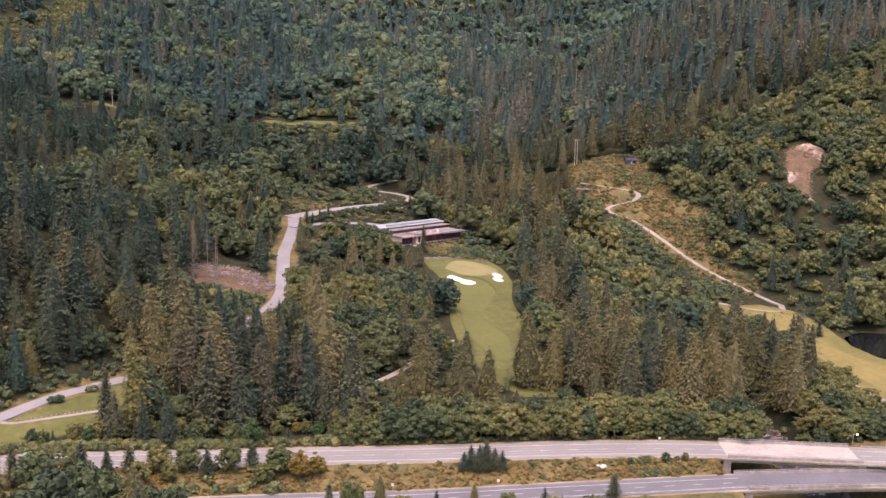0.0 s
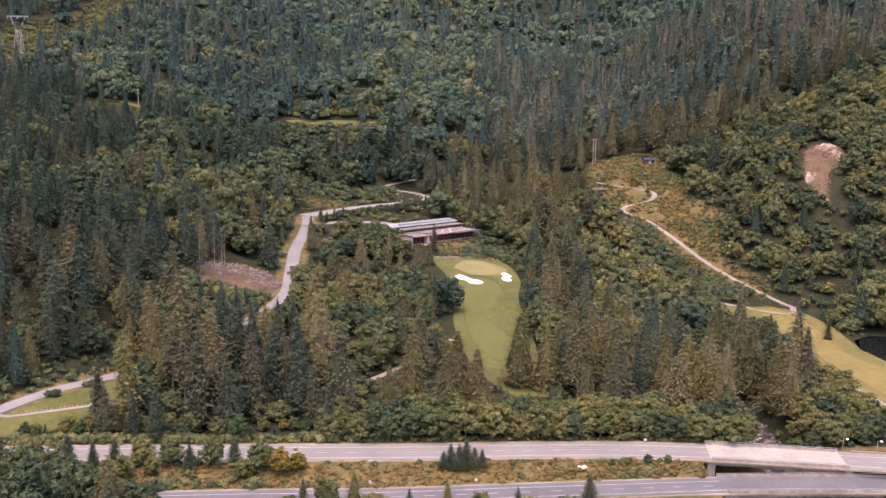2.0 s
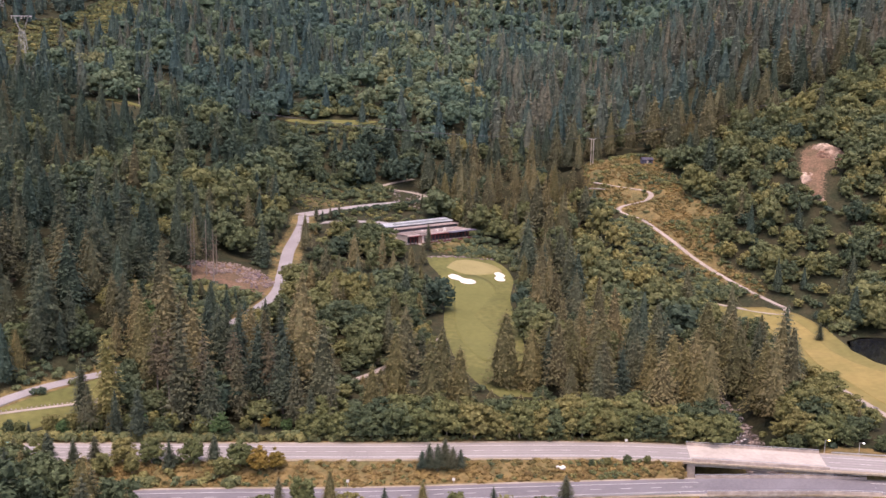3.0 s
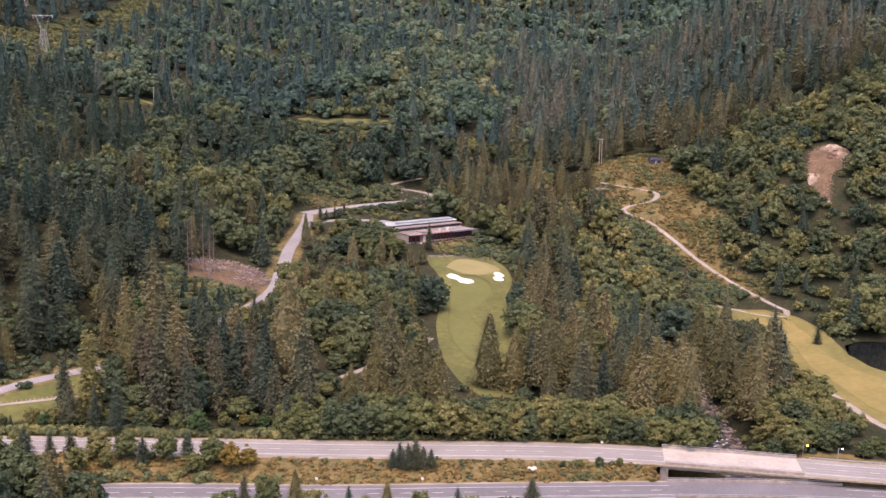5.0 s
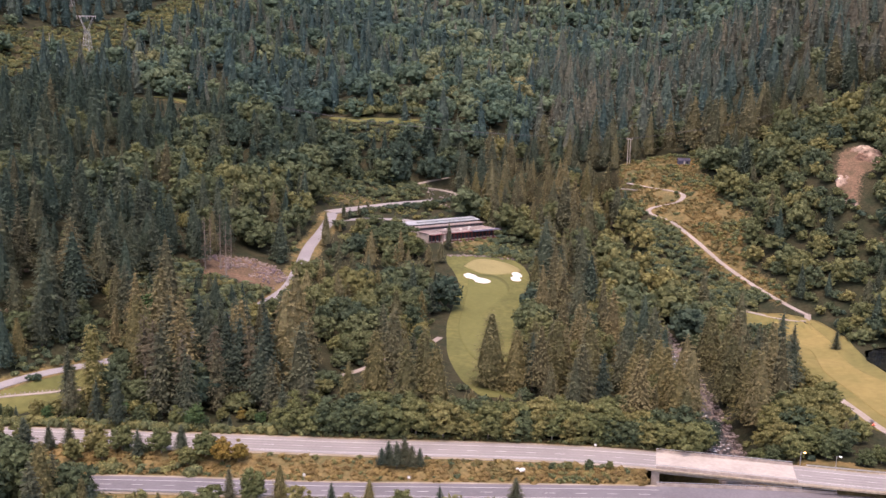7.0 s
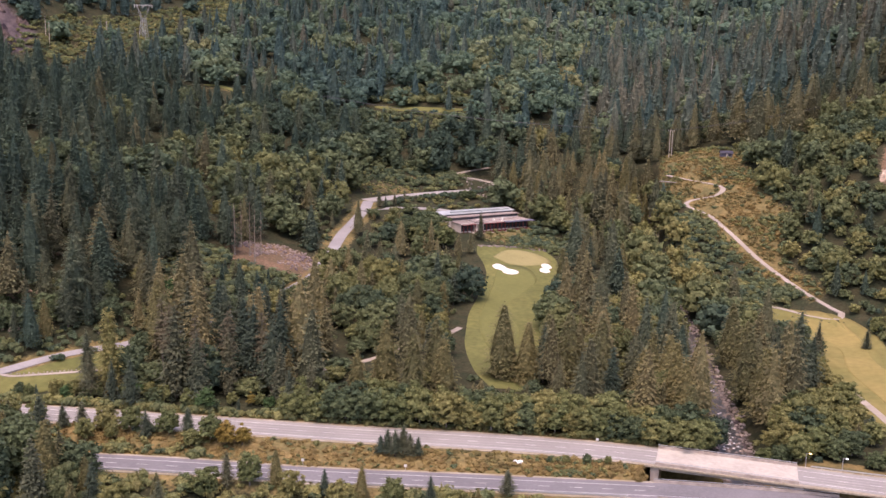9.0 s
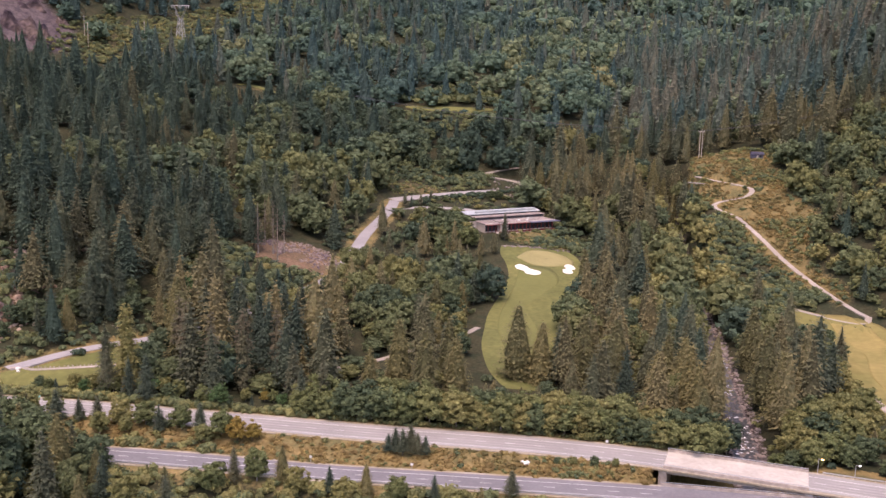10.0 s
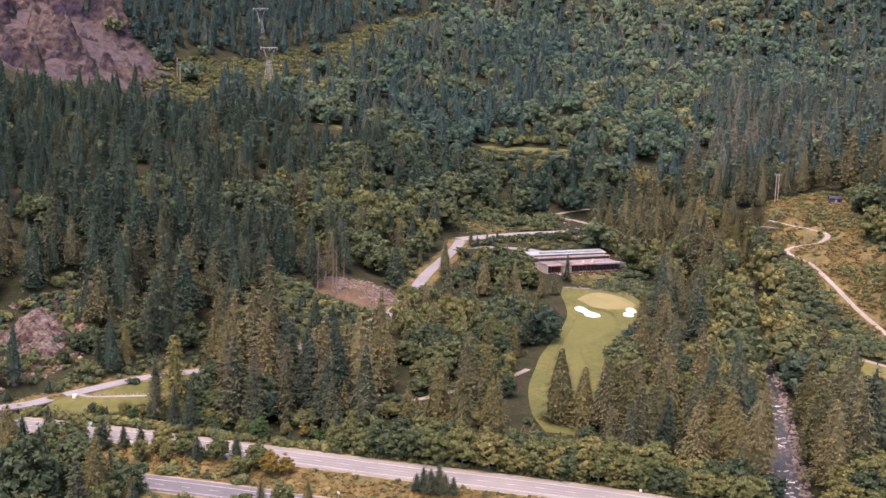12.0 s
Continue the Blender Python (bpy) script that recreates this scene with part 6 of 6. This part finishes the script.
def lawn_stones():
    me = [boulder_mesh(40 + i, m_path) for i in range(3)]
    white = boulder_mesh(47, m_white)
    line = smooth_line([(-138, 287, 0), (-132, 287, 0), (-122, 293, 0), (-114, 298, 0), (-103, 304.3, 0)], 1.3)
    for i, p in enumerate(line):
        ob = new("edging_stone", me[i % 3])
        s = 0.26 + 0.14 * ((i * 37) % 10) / 10
        ob.matrix_basis = pose(p[0], p[1] + 0.3 * math.sin(i * 2.1), at(p[0], p[1]) + 0.3, 0, 0, i * 67) @ Matrix.Diagonal((s, s, s, 1))
        tagged(ob, "pale boulder edging the lawn", "boulder", "row of edging stones")
    for x, y, s in ((-137, 283, 0.9), (-135.5, 281, 0.6), (48.4, 270.1, 1.0), (47, 270.6, 0.6), (-126, 272, 0.7)):
        ob = new("boulder", white)
        ob.matrix_basis = pose(x, y, at(x, y) + s * 0.5, 0, 0, x * 9) @ Matrix.Diagonal((s * 1.2, s, s, 1))
        tagged(ob, "white boulder lying in the grass", "boulder", "white boulders")


lawn_stones()


def tarpaulin():
    bm = bmesh.new()
    bmesh.ops.create_grid(bm, x_segments=10, y_segments=6, size=1.0)
    for v in bm.verts:
        v.co = Vector((v.co.x * 2.0, v.co.y * 1.1, 0.55 - 0.4 * (abs(v.co.x) ** 2 + abs(v.co.y) ** 2) * 0.7 + 0.12 * noise.noise(v.co * 3)))
    bmesh.ops.solidify(bm, geom=bm.faces[:], thickness=0.03)
    ob = part("tarpaulin", bm, m_tarp)
    ob.matrix_basis = pose(-121, 270.5, at(-121, 270.5) + 0.1, 0, 0, 20)
    tagged(ob, "teal tarpaulin over a heap beside the highway", "tarpaulin")


tarpaulin()


# ---------------------------------------------------------------- poles, pylons and cables
def h_pole(x, y, height, label):
    base = new("utility_pole")
    base.location = (x, y, at(x, y))
    for side in (-0.75, 0.75):
        part("pole", bar(bmesh.new(), (side, 0, -0.5), (side, 0, height), 0.24, 8, 0.19), m_timber, base)
    part("crossarm", box(bmesh.new(), -1.9, -0.12, height - 0.7, 1.9, 0.12, height - 0.4, 0.03), m_timber, base)
    for k in (-1.8, 0, 1.8):
        part("insulator", bar(bmesh.new(), (k, 0, height - 0.4), (k, 0, height + 0.25), 0.09), m_white, base)
    return tagged(base, label, "utility pole", "utility poles")


h_pole(89.3, 643.4, 17.5, "tall pale timber twin utility pole on the meadow")


def single_pole(x, y, height):
    base = new("utility_pole")
    base.location = (x, y, at(x, y))
    part("pole", bar(bmesh.new(), (0, 0, -0.5), (0, 0, height), 0.24, 8, 0.16), m_timber, base)
    part("crossarm", box(bmesh.new(), -1.3, -0.1, height - 1.0, 1.3, 0.1, height - 0.75, 0.03), m_timber, base)
    tagged(base, "grey timber utility pole with one crossarm", "utility pole", "utility poles")


for x, y, h in ((-388, 775, 18), (-236, 704, 12), (122, 893, 26), (-420, 735, 20), (-412, 728, 20)):
    single_pole(x, y, h)


def pylon(x, y, height):
    """A lattice mast with two legs spread to a wide head."""
    base = new("pylon")
    base.location = (x, y, at(x, y))
    bm = bmesh.new()
    for sx in (-1, 1):
        for sy in (-1, 1):
            bar(bm, (sx * 3.4, sy * 3.0, -0.5), (sx * 1.6, sy * 1.4, height * 0.62), 0.16, 4)
            bar(bm, (sx * 1.6, sy * 1.4, height * 0.62), (sx * 6.5, sy * 0.7, height), 0.14, 4)
    part("legs", bm, m_steel, base)
    bm = bmesh.new()
    levels = np.linspace(0, 0.62, 6)
    for a, b in zip(levels[:-1], levels[1:]):
        wa, wb = 3.4 - 1.8 * a / 0.62, 3.4 - 1.8 * b / 0.62
        for sy in (-1, 1):
            bar(bm, (-wa, sy * wa * 0.88, a * height), (wb, sy * wb * 0.88, b * height), 0.09, 4)
            bar(bm, (wa, sy * wa * 0.88, a * height), (-wb, sy * wb * 0.88, b * height), 0.09, 4)
            bar(bm, (sy * wa, -wa * 0.88, a * height), (sy * wb, wb * 0.88, b * height), 0.09, 4)
    part("bracing", bm, m_steel, base)
    bm = bar(bmesh.new(), (-9.5, 0, height), (9.5, 0, height), 0.22, 4)
    for k in np.arange(-6, 7, 2.0):
        bar(bm, (k, 0.7, height), (k + 1.0, 0, height - 2.2 * (abs(k) < 4)), 0.08, 4)
        bar(bm, (k, -0.7, height), (k + 1.0, 0, height - 1.2), 0.08, 4)
    part("crossarm", bm, m_steel, base)
    for k in (-8.5, 0, 8.5):
        part("insulator", bar(bmesh.new(), (k, 0, height), (k, 0, height - 2.4), 0.14), m_white, base)
    part("footing", box(bmesh.new(), -3.9, -3.6, -1.5, 3.9, 3.6, 0.4, 0.2), m_concrete, base, "pale concrete footing")
    tagged(base, "grey steel lattice power pylon on the cleared slope", "pylon", "power pylons")


pylon(-375, 814, 30)
pylon(-440, 905, 30)


def cable(points, sag, label):
    cu = bpy.data.curves.new("power_cable", "CURVE")
    cu.dimensions, cu.bevel_depth, cu.bevel_resolution = "3D", 0.05, 0
    for a, b in zip(points[:-1], points[1:]):
        sp = cu.splines.new("POLY")
        n = 24
        sp.points.add(n)
        for i in range(n + 1):
            t = i / n
            p = Vector(a).lerp(Vector(b), t)
            sp.points[i].co = (p.x, p.y, p.z - sag * 4 * t * (1 - t), 1)
    cu.materials.append(m_cable)
    return tagged(new("power_cable", cu), label, "cable", "power cables")


pz = at(89.3, 643.4) + 17.6
for k in (-2.4, 0, 2.4):
    cable([(-150 + k, 655, 92), (89.3 + k, 643.4, pz), (250 + k, 650, 118)], 5, "thin dark power cable strung across the valley")
for k in (-8.5, 0, 8.5):
    cable([(-440 + k, 905, at(-440, 905) + 28), (-375 + k, 814, at(-375, 814) + 28), (-300 + k, 640, 150), (-700, 300, 190)][:3], 6, "thin dark power cable between pylons")


# ---------------------------------------------------------------- huts and vehicles
def shed(x, y, turn):
    base = new("shed")
    base.matrix_basis = pose(x, y, at(x, y), 0, 0, turn)
    part("wall", box(bmesh.new(), -3.4, -2.2, -0.6, 3.4, 2.2, 2.4, 0.03), m_dark_roof, base, "dark timber wall")
    bm = bmesh.new()
    v = [bm.verts.new(p) for p in ((-4, -2.8, 2.3), (4, -2.8, 2.3), (4, 0, 3.9), (-4, 0, 3.9), (4, 2.8, 2.3), (-4, 2.8, 2.3))]
    bm.faces.new(v[:4])
    bm.faces.new((v[3], v[2], v[4], v[5]))
    bmesh.ops.solidify(bm, geom=bm.faces[:], thickness=0.18)
    part("roof", bm, m_dark_roof, base, "dark pitched roof")
    part("door", box(bmesh.new(), -0.6, -2.3, -0.1, 0.5, -2.2, 2.0), m_wall, base)
    part("window", box(bmesh.new(), 1.2, -2.28, 0.8, 2.4, -2.2, 1.8), m_glass, base)
    tagged(base, "small dark timber shed with a pitched roof above the meadow", "shed")


shed(123, 630, 12)


def cart(x, y, turn):
    base = new("golf_cart")
    base.matrix_basis = pose(x, y, at(x, y) + 0.1, 0, 0, turn)
    part("body", box(bmesh.new(), -1.2, -0.6, 0.3, 1.2, 0.6, 0.9, 0.12), m_car, base)
    part("canopy", box(bmesh.new(), -1.0, -0.65, 1.8, 0.9, 0.65, 1.9, 0.04), m_car, base)
    for sx in (-0.9, 0.8):
        for sy in (-0.55, 0.55):
            part("canopy_post", bar(bmesh.new(), (sx, sy, 0.8), (sx, sy, 1.85), 0.03), m_steel, base)
    part("seat", box(bmesh.new(), -0.5, -0.5, 0.9, 0.1, 0.5, 1.3, 0.06), m_red_timber, base)
    for sx in (-0.8, 0.8):
        for sy in (-0.6, 0.6):
            part("wheel", bar(bmesh.new(), (sx, sy - 0.1, 0.27), (sx, sy + 0.1, 0.27), 0.27, 12), m_black, base)
    for sy in (-0.4, 0.4):
        bm = bmesh.new()
        bmesh.ops.create_uvsphere(bm, u_segments=8, v_segments=6, radius=0.16, matrix=Matrix.Translation((-1.22, sy, 0.72)))
        part("tail_lamp", bm, m_lamp_red, base, "lit red tail lamp")
    tagged(base, "dark golf cart with lit red tail lamps on the path", "golf cart")


cart(164.5, 337.5, 105)


# ---------------------------------------------------------------- the cliff and the slide scar
def rock_face(name, poly, step, height, mat, label, seed):
    """Broken rock standing out of the slope: ledges, gullies and blocks over the given stretch of hillside."""
    p = np.array(poly, float)
    gx, gy = np.arange(p[:, 0].min() - step, p[:, 0].max() + step, step), np.arange(p[:, 1].min() - step, p[:, 1].max() + step, step)
    X, Y = np.meshgrid(gx, gy)
    x, y = X.ravel(), Y.ravel()
    d, _ = nearest(x, y, np.array(poly + poly[:1], float))
    k = np.where(inside(x, y, poly), d, -d)
    ridged = 1 - np.abs(fbm(x, y, 34, seed, 4))
    blocks = np.floor(fbm(x + y * 0.5, y, 22, seed + 1, 4) * 5) / 5
    z = ground(x, y) + np.clip(k / 14 + 0.15 * fbm(x, y, 12, seed + 2), -1, 1) * height * 0.5 + (ridged * 0.5 + blocks * 0.95 - 0.5 + 0.3 * fbm(x, y, 8, seed + 3, 3)) * height * np.clip(k / 10 + 0.6, 0, 1)
    z = np.where(k < -step * 1.5, ground(x, y) - 6, z)
    n = len(gx)
    i = (np.arange(len(gy) - 1)[:, None] * n + np.arange(n - 1)[None]).ravel()
    f = np.stack([i, i + 1, i + n + 1, i + n], 1)
    jit = np.random.default_rng(seed).uniform(-0.35, 0.35, (len(x), 2)) * step
    me = mesh_of(name, np.column_stack([x + jit[:, 0], y + jit[:, 1], z]), f, mat)
    tagged(new(name, me), label, "cliff", kind="structure")


rock_face("cliff", CLIFF, 3.0, 17, m_rock, "purple-grey broken rock cliff on the mountainside", 61)
rock_face("cliff", CUT, 1.1, 5.0, m_cut_rock, "rusty and pale rock face cut beside the drive", 66)
rock_face("cliff", SCAR, 1.2, 4.5, m_pink_rock, "pinkish bare slide scar on the wooded slope", 71)
